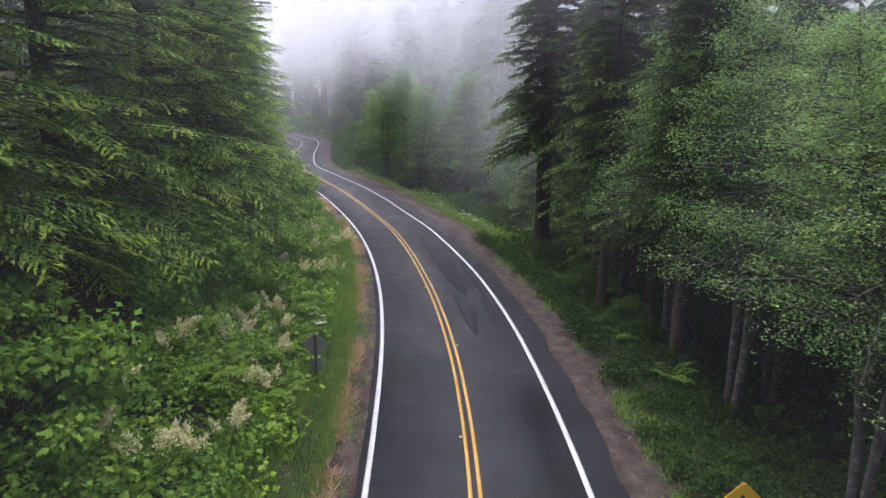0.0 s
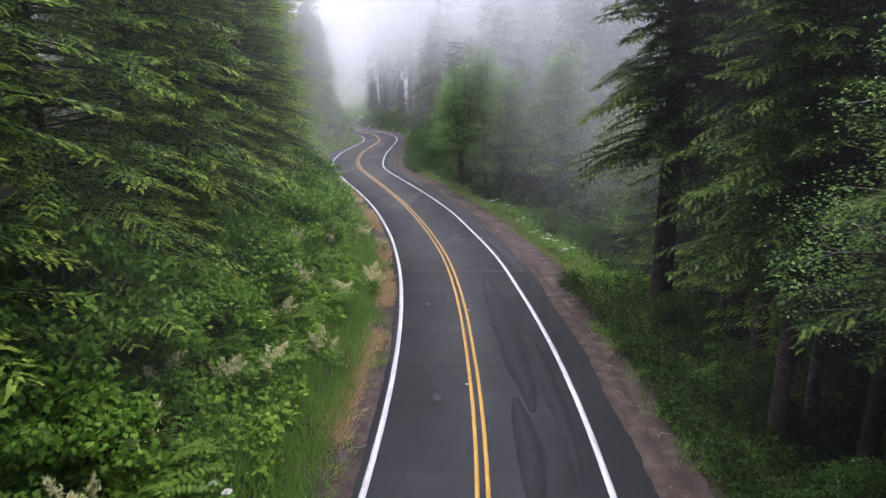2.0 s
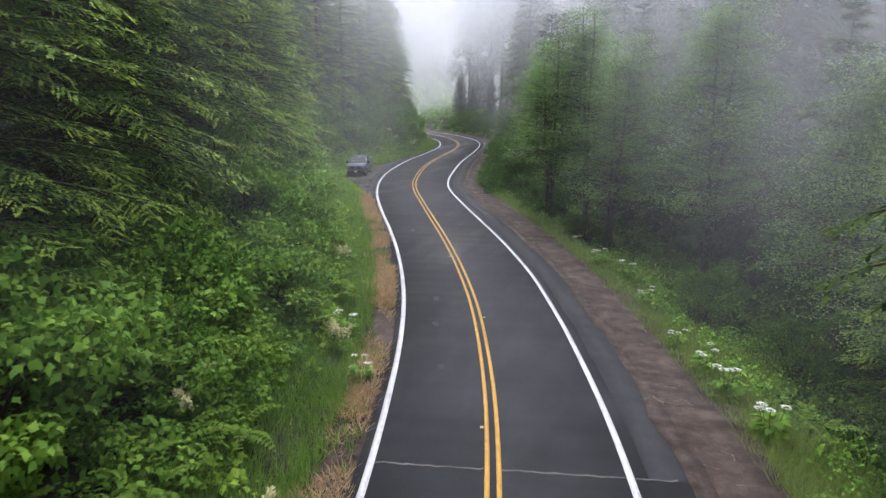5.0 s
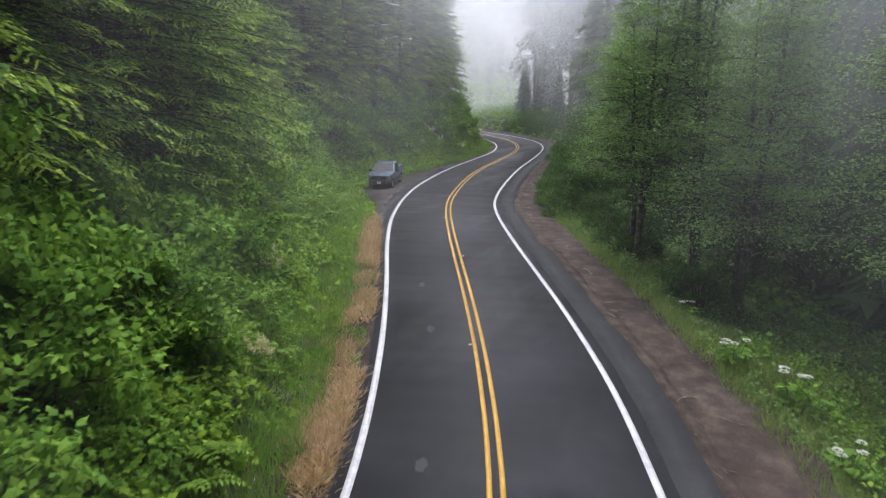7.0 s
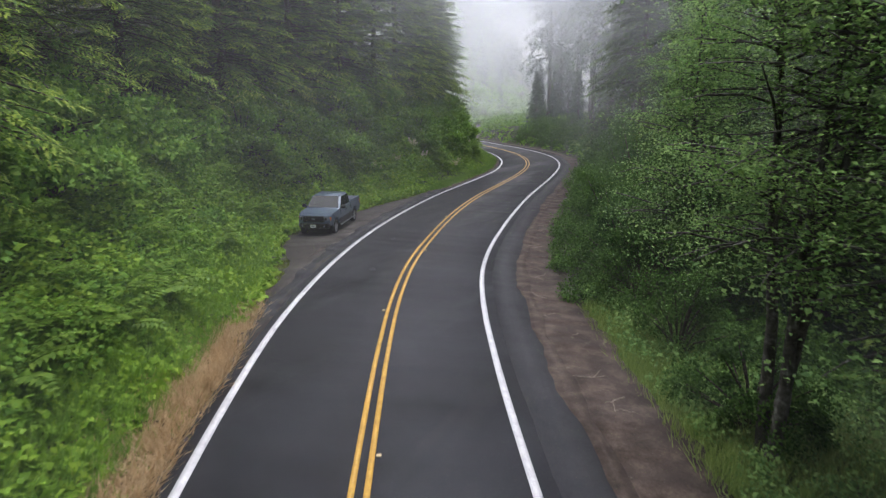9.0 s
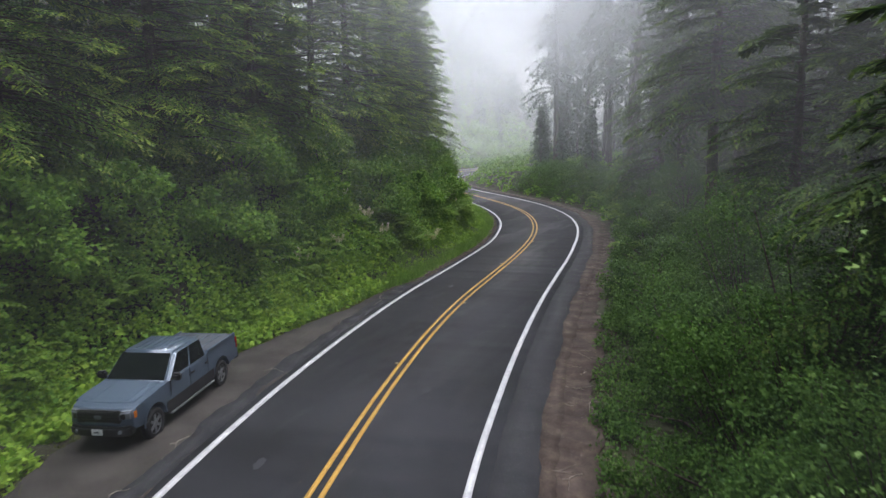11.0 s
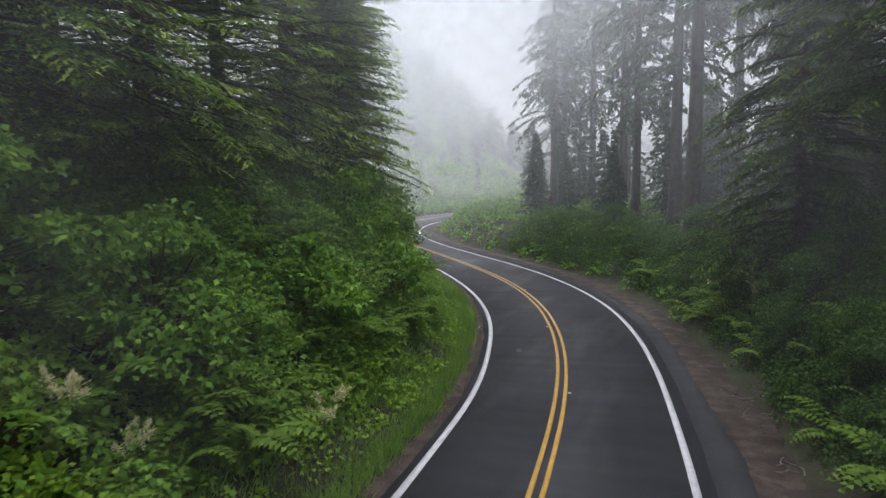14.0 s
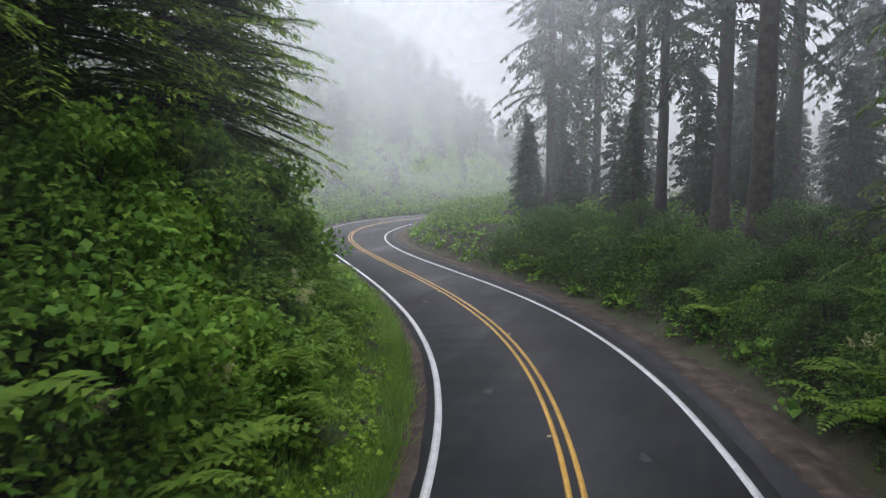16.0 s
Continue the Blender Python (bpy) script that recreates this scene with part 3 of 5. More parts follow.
TALL = [Kind(conifer(51 + i, h, r, lo, 0.8, 6, 12, 0.5, 0.5, NEEDLES_FAR, 0.55, stout=0.0105, full=0.55), "tall old conifer with a bare lower trunk", "tall conifers") for i, (h, r, lo) in enumerate(((44, 6.0, 0.26), (50, 6.2, 0.34)))]
LEAFY = [Kind(alder(71 + i, h, s, b, clumps=c, first=f), "slim leaning alder with loose layered leaves", "roadside alders") for i, (h, s, b, c, f) in enumerate(((14, 3.4, 3, 210, 0.25), (17, 4.0, 2, 230, 0.25), (19, 4.8, 3, 300, 0.36)))]
SHRUB = [Kind(shrub(81 + i, h, r, 34 if h < 5 else 64, 330, 0.068, WILLOW), "dense green roadside shrub with small leaves", "roadside shrubs") for i, (h, r) in enumerate(((4.2, 2.3), (2.6, 1.7), (7.5, 3.3)))]
BRIAR = [Kind(shrub(86 + i, h, r, 46, 120, 0.16, BRUSH, True), "leafy salmonberry bush on the bank", "salmonberry bushes") for i, (h, r) in enumerate(((2.1, 2.3), (3.0, 2.5)))]

# the left bank: a close row of spruces, open above the pull-out, then close again
for y, off, k, s in (
    (2, 8.5, 0, 1.0), (8, 9.5, 1, 1.0), (14, 9.0, 2, 1.0), (20, 9.2, 0, 1.05), (26, 8.4, 1, 0.95), (32, 8.0, 0, 0.95), (38, 8.6, 2, 1.1), (44, 9, 0, 1.0),
    (50, 8.6, 1, 0.9), (56, 8.8, 0, 1.0), (62, 9.4, 2, 1.2), (67, 9.4, 0, 1.05), (72.5, 8.2, 1, 0.95), (77.5, 8.0, 0, 1.05), (84, 9.0, 0, 1.1), (91, 11, 1, 1.0), (98, 11.5, 2, 1.1),
    (105, 10.5, 0, 1.1), (111, 9.5, 1, 1.0), (117, 9.0, 0, 1.05), (122, 8.6, 2, 1.2), (127, 8.6, 1, 0.95), (132.5, 9.2, 0, 1.05), (138.5, 8.4, 1, 0.95), (147.0, 8.2, 2, 1.15), (142, 9.4, 1, 1.0), (144.2, 7.4, 0, 1.0), (151.5, 7.8, 1, 1.0),
    (17, 13.5, 1, 1.0), (29, 13, 0, 1.1), (41, 13.5, 1, 1.0), (53, 12, 2, 1.25), (65, 13, 1, 1.0), (75, 12, 0, 1.1), (81, 13.5, 1, 1.05), (88, 14.5, 0, 1.1), (95, 16, 1, 1.05), (102, 15, 0, 1.15), (108, 14.5, 1, 1.05), (114, 14, 0, 1.1), (120, 13.5, 1, 1.0), (130, 14, 1, 1.05),
):
    p = beside(y, -off)
    BANK[k].at(p[0], p[1], rng.uniform(-35, 5), s)
for y in list(range(-4, 150, 11)) * 2:
    p = beside(y + rng.uniform(-4, 4), -rng.uniform(15, 30))
    FAR[rng.randint(2)].at(p[0], p[1], rng.uniform(0, 360), rng.uniform(0.55, 0.72))
# the right-hand wood
for x, y, k, s in ((12.5, 43, 0, 1.1), (14, 57, 0, 1.2), (9.5, 63, 2, 1.0), (-8, 113, 2, 1.1), (-13, 147, 2, 0.9)):
    BANK[k].at(x, y, 200 + rng.uniform(-30, 40), s)
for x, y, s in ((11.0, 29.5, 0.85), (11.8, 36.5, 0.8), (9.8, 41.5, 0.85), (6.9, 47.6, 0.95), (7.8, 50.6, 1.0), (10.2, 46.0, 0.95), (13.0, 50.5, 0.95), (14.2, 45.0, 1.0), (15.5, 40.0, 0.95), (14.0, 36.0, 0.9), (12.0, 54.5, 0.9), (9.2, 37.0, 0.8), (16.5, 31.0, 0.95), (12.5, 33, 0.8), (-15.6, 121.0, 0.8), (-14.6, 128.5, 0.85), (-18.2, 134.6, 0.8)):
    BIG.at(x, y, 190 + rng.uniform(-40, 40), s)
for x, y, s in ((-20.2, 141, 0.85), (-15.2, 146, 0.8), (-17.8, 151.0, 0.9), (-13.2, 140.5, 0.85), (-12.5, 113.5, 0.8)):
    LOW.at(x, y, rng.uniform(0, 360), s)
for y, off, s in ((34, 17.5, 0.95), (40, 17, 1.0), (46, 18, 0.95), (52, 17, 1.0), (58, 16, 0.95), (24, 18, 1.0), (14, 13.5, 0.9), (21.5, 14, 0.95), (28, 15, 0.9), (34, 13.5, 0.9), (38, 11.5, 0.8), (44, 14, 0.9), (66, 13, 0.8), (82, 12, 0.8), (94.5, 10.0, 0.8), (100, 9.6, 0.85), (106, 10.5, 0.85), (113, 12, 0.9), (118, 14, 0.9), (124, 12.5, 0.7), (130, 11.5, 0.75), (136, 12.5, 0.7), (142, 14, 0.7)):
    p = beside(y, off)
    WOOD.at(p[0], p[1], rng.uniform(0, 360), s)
for y, off, k, s in ((94, 12.5, 1, 1.0), (99.5, 13.5, 2, 0.9), (105, 13.5, 1, 1.0), (12, 9.5, 2, 0.95), (18, 8.6, 2, 0.9), (24.5, 8.0, 2, 0.95), (31, 8.2, 2, 0.9), (37, 8.6, 2, 0.85), (20, 12.5, 2, 1.0), (28, 12, 2, 1.0), (71, 10.5, 1, 1.0), (64, 12, 0, 1.0), (59, 11.5, 1, 0.9), (79, 7.5, 0, 1.05), (75.5, 7.0, 0, 0.95), (91, 7.8, 0, 0.85)):
    p = beside(y, off)
    LEAFY[k].at(p[0], p[1], rng.uniform(0, 360), s)
LEAFY[2].at(-7.3, 84.4, 60, 0.72)
for y, off, k, s in ((30, 5.5, 1, 0.8), (37, 5.6, 1, 1.0), (44, 6.5, 1, 0.9), (60, 8, 0, 0.8), (66, 7.5, 0, 0.9), (76, 6.0, 1, 1.0), (82, 5.6, 1, 1.1), (87, 5.9, 0, 0.8), (91, 5.8, 0, 1.0), (95, 6.0, 0, 1.15), (99, 5.9, 0, 1.2), (103, 5.9, 0, 1.15), (106.5, 5.5, 0, 1.0), (110, 4.8, 1, 1.1), (114, 4.8, 1, 1.2), (90, 7.5, 2, 0.8), (95, 7, 2, 0.9), (100, 7.2, 2, 1.0), (105, 7, 2, 0.95), (110, 7.2, 2, 0.85), (98, 11, 2, 1.2), (105, 11, 2, 1.2), (112, 10, 2, 1.0), (119, 4.6, 1, 1.0), (124, 4.4, 1, 1.0), (129, 4.6, 1, 0.9), (134, 5, 1, 1.0), (139, 4.6, 1, 0.9), (145, 5.5, 1, 0.9), (118, 7, 0, 0.9), (125, 6.4, 0, 0.8), (130, 6.6, 0, 0.85), (135.5, 6.6, 0, 0.8), (140, 7, 0, 0.8), (143, 4.4, 1, 0.8), (150, 4.6, 1, 0.9), (133, 4.2, 1, 0.75), (127, 4.3, 1, 0.8), (148, 8, 1, 1.2), (155, 6.5, 1, 1.0)):
    p = beside(y, off)
    SHRUB[k].at(p[0], p[1], rng.uniform(0, 360), s)
for y, off, s in ((131, 6.2, 0.75), (136, 5.6, 1.0), (140, 5.8, 1.05), (144, 5.6, 1.1), (148, 5.4, 1.2), (126, 6.2, 0.75), (12, 6.6, 1.2), (22, 6.8, 1.3), (24, 7.6, 1.4), (30, 6.6, 1.3), (33, 6.0, 1.1), (39, 6.2, 1.3), (47, 5.6, 1.2), (50, 6.4, 1.2), (55, 5.4, 1.2), (62, 5.8, 1.3), (64, 7.2, 1.4), (69, 6.2, 1.3), (76, 6.4, 1.2), (84, 8.0, 1.4), (91, 9.0, 1.4), (99, 8.5, 1.4), (106.5, 7.4, 1.3), (113, 7.0, 1.3), (119, 6.4, 1.2), (52, 4.6, 0.9), (59, 4.4, 1.0), (66, 4.8, 1.0), (73, 5.0, 1.0), (80, 6.6, 1.3), (88, 7.2, 1.3), (95, 7.5, 1.4), (103, 7.0, 1.3), (110, 5.6, 1.2), (116, 5.4, 1.1), (122, 4.6, 1.1), (128, 4.4, 1.1), (134, 4.2, 1.1), (18, 6.2, 1.1), (27, 5.6, 1.0), (35, 5.2, 0.9), (43, 5.0, 0.9)):
    p = beside(y, -off - (apron(y) * 0.4))
    if math.hypot(p[0] + 9.6, p[1] - 16.3) < 3.4:
        continue
    BRIAR[rng.randint(2)].at(p[0], p[1], rng.uniform(0, 360), s * 0.85)
for y in range(0, 130, 7):
    p = beside(y + rng.uniform(-3, 3), rng.uniform(15, 20))
    FAR[rng.randint(2)].at(p[0], p[1], rng.uniform(0, 360), rng.uniform(0.95, 1.2))
for y in list(range(-6, 150, 10)) * 3:
    p = beside(y + rng.uniform(-5, 5), 26 + rng.uniform(-3, 44))
    DIM.at(p[0], p[1], rng.uniform(0, 360), rng.uniform(1.3, 1.6))
for x, y, k, s in ((-24.9, 159, 1, 0.95), (-26.4, 166, 0, 1.0), (-32.7, 184, 1, 0.95), (-18, 164, 0, 0.95), (-22, 176, 1, 0.9), (-38, 196, 0, 1.0), (-41, 188, 0, 0.9), (-43, 203, 1, 0.85), (-30, 172, 0, 0.8), (-14, 170, 1, 0.95), (-46, 212, 0, 0.95), (-11, 158, 0, 1.0), (-16, 186, 0, 0.9)):
    TALL[k].at(x, y, rng.uniform(0, 360), s)
for x, y, s in ((-45, 196, 0.3), (-41, 180, 0.3), (-36, 172, 0.26), (-43, 188, 0.36), (-48, 205, 0.4), (-34, 180, 0.34), (-28, 178, 0.4), (-26, 187, 0.42), (-36, 206, 0.5), (-20, 168, 0.36), (-8, 166, 0.45), (-12, 174, 0.5), (-17, 180, 0.5), (-4, 160, 0.45), (-1, 153, 0.4), (-16, 157, 0.28), (-9, 151, 0.35), (-25, 181, 0.4), (-22, 186, 0.45), (-5, 172, 0.55), (-33, 192, 0.45), (-12, 183, 0.55)):
    FAR[rng.randint(2)].at(x, y, rng.uniform(0, 360), s)
# the misty hill beyond the far bend, thickly grown: one mass of small conifers
def grove(name, places, label):
    """Many far conifers joined in one mesh, each a turned and scaled copy of one of three."""
    meshes = []
    for i in range(3):
        t = conifer(150 + i, 10, 2.6, 0.03, 1.0, 5, 4, 0.75, material=NEEDLES_FAR, limbs=0)
        got = []
        for o in t.children:
            v = np.empty(len(o.data.vertices) * 3, np.float32)
            o.data.vertices.foreach_get("co", v)
            f = np.empty(len(o.data.loops), np.int32)
            o.data.loops.foreach_get("vertex_index", f)
            got.append((v.reshape(-1, 3), f.reshape(-1, 4 if o.name.startswith("trunk") else 3)))
        for o in (*t.children, t):
            bpy.data.objects.remove(o)
        meshes.append(got)
    vs, qs, ts, n = [], [], [], 0
    for k, (x, y, size) in enumerate(places):
        a = k * 2.4
        turn = np.array([[math.cos(a), -math.sin(a), 0], [math.sin(a), math.cos(a), 0], [0, 0, 1]]) * size
        foot = np.array([x, y, float(height(x, y)[0])])
        for v, f in meshes[k % 3]:
            (qs if f.shape[1] == 4 else ts).append(f + n)
            vs.append(v @ turn.T + foot)
            n += len(v)
    return tagged(put(name, mesh_np(name, np.concatenate(vs), np.concatenate(qs), np.concatenate(ts)), NEEDLES_FAR), label, "trees", kind="stuff")


spots = []
while len(spots) < 420:
    x, y = rng.uniform(-165, -42), rng.uniform(160, 330)
    u = locate(x, y)[1][0]
    if u < -9 and (u < -16 or rng.rand() < 0.35):
        spots.append((x, y, rng.uniform(0.3, 0.6) if u > -18 else rng.uniform(0.5, 1.15)))
grove("hill_conifers", spots, "small dull conifers thick on the misty hillside")
# young conifers close under the tall ones
for i in range(46):
    x, y = rng.uniform(-46, -8), rng.uniform(160, 222)
    if locate(x, y)[1][0] > 14:
        FAR[rng.randint(2)].at(x, y, rng.uniform(0, 360), rng.uniform(0.22, 0.42))

# ---- undergrowth ----
def leafy_ground(name, spots, per, radius, leaf, material, label, squash=0.6, seed=0, aspect=(0.55, 0.85), lobes=False):
    """Low plants as one mass: domes of leaves round the given spots."""
    g = np.random.RandomState(seed)
    n = len(spots)
    z = height(spots[:, 0], spots[:, 1])
    rad = radius * g.uniform(0.6, 1.4, n)
    d = g.normal(0, 1, (n, per, 3))
    d[..., 2] = np.abs(d[..., 2]) + 0.1
    d = unit(d)
    c = np.stack([spots[:, 0], spots[:, 1], z], 1)[:, None] + d * (rad[:, None] * g.uniform(0.55, 1.0, (n, per)))[..., None] * np.array([1, 1, squash / 0.6])
    up = d * 0.7 + np.array([0, 0, 0.7]) + g.normal(0, 0.3, d.shape)
    dr = g.normal(0, 1, d.shape) + d * 0.6 + np.array([0, 0, -0.2])
    L = leaf * g.uniform(0.6, 1.35, n * per)
    grow = lobed if lobes else leaves
    v, q = grow(c.reshape(-1, 3), dr.reshape(-1, 3), up.reshape(-1, 3), L * 1.3, L * g.uniform(*aspect, n * per) * 1.3)
    return tagged(put(name, mesh_np(name, v, None if lobes else q, q if lobes else None), material), label, "undergrowth", kind="stuff")


def blades(name, spots, tall, wide, material, label, seed=0, flop=0.5, per=6):
    """Grass: tufts of thin pointed blades."""
    g = np.random.RandomState(seed)
    z = height(spots[:, 0], spots[:, 1])
    c = np.repeat(np.stack([spots[:, 0], spots[:, 1], z - 0.02], 1), per, axis=0)
    n = len(c)
    c[:, :2] += g.normal(0, 0.09, (n, 2))
    d = np.array([0, 0, 1.0]) + g.normal(0, flop, (n, 3)) * np.array([1, 1, 0.2])
    L = tall * g.uniform(0.5, 1.3, n)
    v, t = sprays(c, d, g.normal(0, 1, (n, 3)), L, wide * g.uniform(0.6, 1.4, n))
    return tagged(put(name, mesh_np(name, v, None, t), material), label, "grass", kind="stuff")


def scatter(n, y0, y1, o0, o1, seed, power=1.0):
    g = np.random.RandomState(seed)
    y = g.uniform(y0, y1, n)
    o = o0 + (o1 - o0) * g.rand(n) ** power
    p = beside(y, o - np.where(o < 0, apron(y), 0))
    # a bare brown slip in the left bank
    slip = ((p[:, 0] + 9.6) / 1.7) ** 2 + ((p[:, 1] - 16.3) / 2.4) ** 2 + 0.3 * wave(p[:, 0], p[:, 1], 1.2, 3)
    return p[slip > 1.0]


def patchy(p, s, cut, seed):
    """Keeps the spots that fall in uneven patches."""
    k = wave(p[:, 0], p[:, 1], s, seed) + 0.5 * wave(p[:, 0], p[:, 1], s * 2.3, seed + 3)
    return p[k + np.random.RandomState(seed).normal(0, 0.2, len(k)) > cut]


leafy_ground("bramble_bank", np.concatenate([scatter(3800, 4, 95, -3.1, -8.4, 1, 1.1), scatter(700, 95, 112, -2.0, -8.2, 41, 1.1), scatter(2200, 112, 162, -2.9, -8.2, 42, 1.1)]), 30, 0.5, 0.122, BRUSH, "green bramble and salmonberry thicket on the bank", 0.9, 1, (0.7, 1.0), True)
leafy_ground("verge_herbs", patchy(scatter(900, 100, 160, -1.5, -3.3, 47, 1.3), 0.4, -0.35, 5), 30, 0.42, 0.105, HERB, "green thimbleberry and herbs along the verge", 0.6, 47, (0.7, 1.0), True)
leafy_ground("bank_mounds", np.concatenate([scatter(70, 8, 60, -3.6, -7.5, 53), scatter(75, 60, 112, -3.4, -8.0, 54), scatter(45, 112, 155, -3.2, -6.5, 55)]), 330, 0.85, 0.10, BRUSH, "tall rounded clumps of thimbleberry on the bank", 0.95, 53, (0.7, 1.0), True)
leafy_ground("high_bramble", scatter(1300, 106, 150, -6.5, -9.2, 31), 30, 0.6, 0.150, BRUSH, "green bramble and salmonberry thicket high on the bank", 1.0, 31, (0.7, 1.0), True)
leafy_ground("broadleaf_patches", patchy(scatter(2600, 4, 100, -2.4, -6.8, 32), 0.45, 0.1, 7), 30, 0.42, 0.155, HERB, "broad bright green thimbleberry leaves on the bank", 1.1, 32, (0.8, 1.1), True)
leafy_ground("bank_herbs", np.concatenate([scatter(1500, 66, 112, -1.6, -5.0, 5, 1.3), scatter(1300, 112, 165, -2.6, -5.4, 6, 1.3)]), 34, 0.36, 0.145, HERB, "bright green low herbs at the foot of the bank", 0.8, 5, (0.8, 1.1), True)
leafy_ground("bramble_right", scatter(1000, 90, 165, 2.9, 9.0, 2, 1.2), 80, 0.5, 0.085, WILLOW, "green bramble thicket beside the dirt shoulder", 0.85, 2)
leafy_ground("pale_bramble", scatter(420, 66, 92, 4.0, 9.5, 52, 1.1), 80, 0.5, 0.095, ALDER, "pale green bramble thicket under the alders", 0.85, 52)
# these two carry the right-hand wood's shade in their leaf colour
leafy_ground("dark_bramble", scatter(1150, 2, 50, 2.75, 9.0, 8, 1.25), 70, 0.5, 0.09, THICKET_SHADED, "green bramble thicket beside the dirt shoulder, shade put into its colour", 0.85, 8)
leafy_ground("dark_floor_scrub", scatter(700, 14, 58, 6.0, 15.0, 33), 40, 0.6, 0.14, THICKET_SHADED, "green scrub on the floor of the wood, darkened in colour for shade", 0.7, 33)
leafy_ground("slope_scrub", scatter(420, 58, 88, 7.0, 15.0, 49), 60, 0.6, 0.10, WILLOW, "green scrub under the roadside alders", 0.9, 49)
leafy_ground("meadow_bushes", scatter(300, 42, 72, 5.0, 11.0, 10), 52, 0.55, 0.115, BRUSH, "green bushes in the long grass", 0.9, 10)
leafy_ground("pullout_herbs", scatter(650, 86, 116, -0.8, -2.6, 9), 40, 0.32, 0.155, HERB, "bright green low herbs beside the gravel", 0.8, 9, (0.8, 1.1), True)
leafy_ground("bank_scrub", scatter(1700, 112, 165, 3.3, 9.0, 7), 72, 0.7, 0.09, WILLOW, "green scrub and ferns beside the dirt shoulder", 1.15, 7)
leafy_ground("hill_scrub", scatter(5600, 150, 262, -1.8, -62, 3, 1.5), 18, 0.9, 0.36, BRUSH, "green scrub on the misty hillside", 0.9, 3)
leafy_ground("wood_floor_scrub", scatter(1500, 140, 250, 2.6, 24, 4), 18, 0.7, 0.28, BRUSH, "green scrub under the tall conifers", 0.8, 4)
leafy_ground("dark_wood_scrub", scatter(1200, 0, 140, 9, 26, 6), 22, 0.9, 0.34, WILLOW, "dark green shrubs under the trees", 0.9, 6)
blades("tall_grass", scatter(13000, 2, 98, -1.3, -3.9, 11), 0.66, 0.035, GRASS, "tall green grass along the foot of the bank", 11, 0.35)
blades("verge_grass", scatter(9500, 110, 165, -0.75, -3.2, 12), 0.5, 0.035, GRASS, "green grass along the foot of the bank", 12, 0.4)
blades("meadow_grass", scatter(11000, 42, 90, 3.5, 9.0, 13, 1.2), 0.62, 0.03, MEADOW, "long pale green grass beside the dirt shoulder", 13, 0.4)
blades("shoulder_grass", patchy(scatter(2600, 0, 46, 2.2, 5.6, 14, 1.3), 0.5, 0.1, 6), 0.4, 0.035, GRASS, "green grass beside the dirt shoulder", 14, 0.4)
blades("needle_litter", scatter(11000, 6, 150, 1.15, 3.4, 17), 0.14, 0.014, LITTER, "brown needle and twig litter on the dirt shoulder", 17, 4.0)
blades("moss_verge", scatter(5500, 78, 165, -0.34, -1.4, 16), 0.14, 0.035, MOSS, "yellow-green moss and short grass at the road edge", 16, 0.8)
blades("verge_tufts", patchy(scatter(2200, 2, 84, -0.5, -1.6, 18), 0.8, 0.15, 9), 0.34, 0.045, GRASS, "green tufts between the dry grass", 18, 0.6)
blades("moss_edge", patchy(scatter(2800, 40, 84, -0.30, -0.75, 19), 0.5, -0.3, 4), 0.10, 0.035, MOSS, "yellow-green moss along the asphalt edge", 19, 0.8)
blades("straw_verge", patchy(np.concatenate([scatter(3600, 2, 40, -0.95, -1.7, 15), scatter(4600, 40, 88, -0.45, -1.5, 26), scatter(4500, 64, 86, -0.45, -2.3, 25)]), 0.55, -0.12, 2), 0.42, 0.035, STRAW, "dry straw-coloured grass along the road edge", 15, 0.9)


g_slip = np.random.RandomState(21)
blades("slip_litter", np.stack([g_slip.normal(-9.6, 0.8, 700), g_slip.normal(16.3, 1.2, 700)], 1), 0.3, 0.03, LITTER, "dead brown fern litter on the bare slip", 21, 3.0)


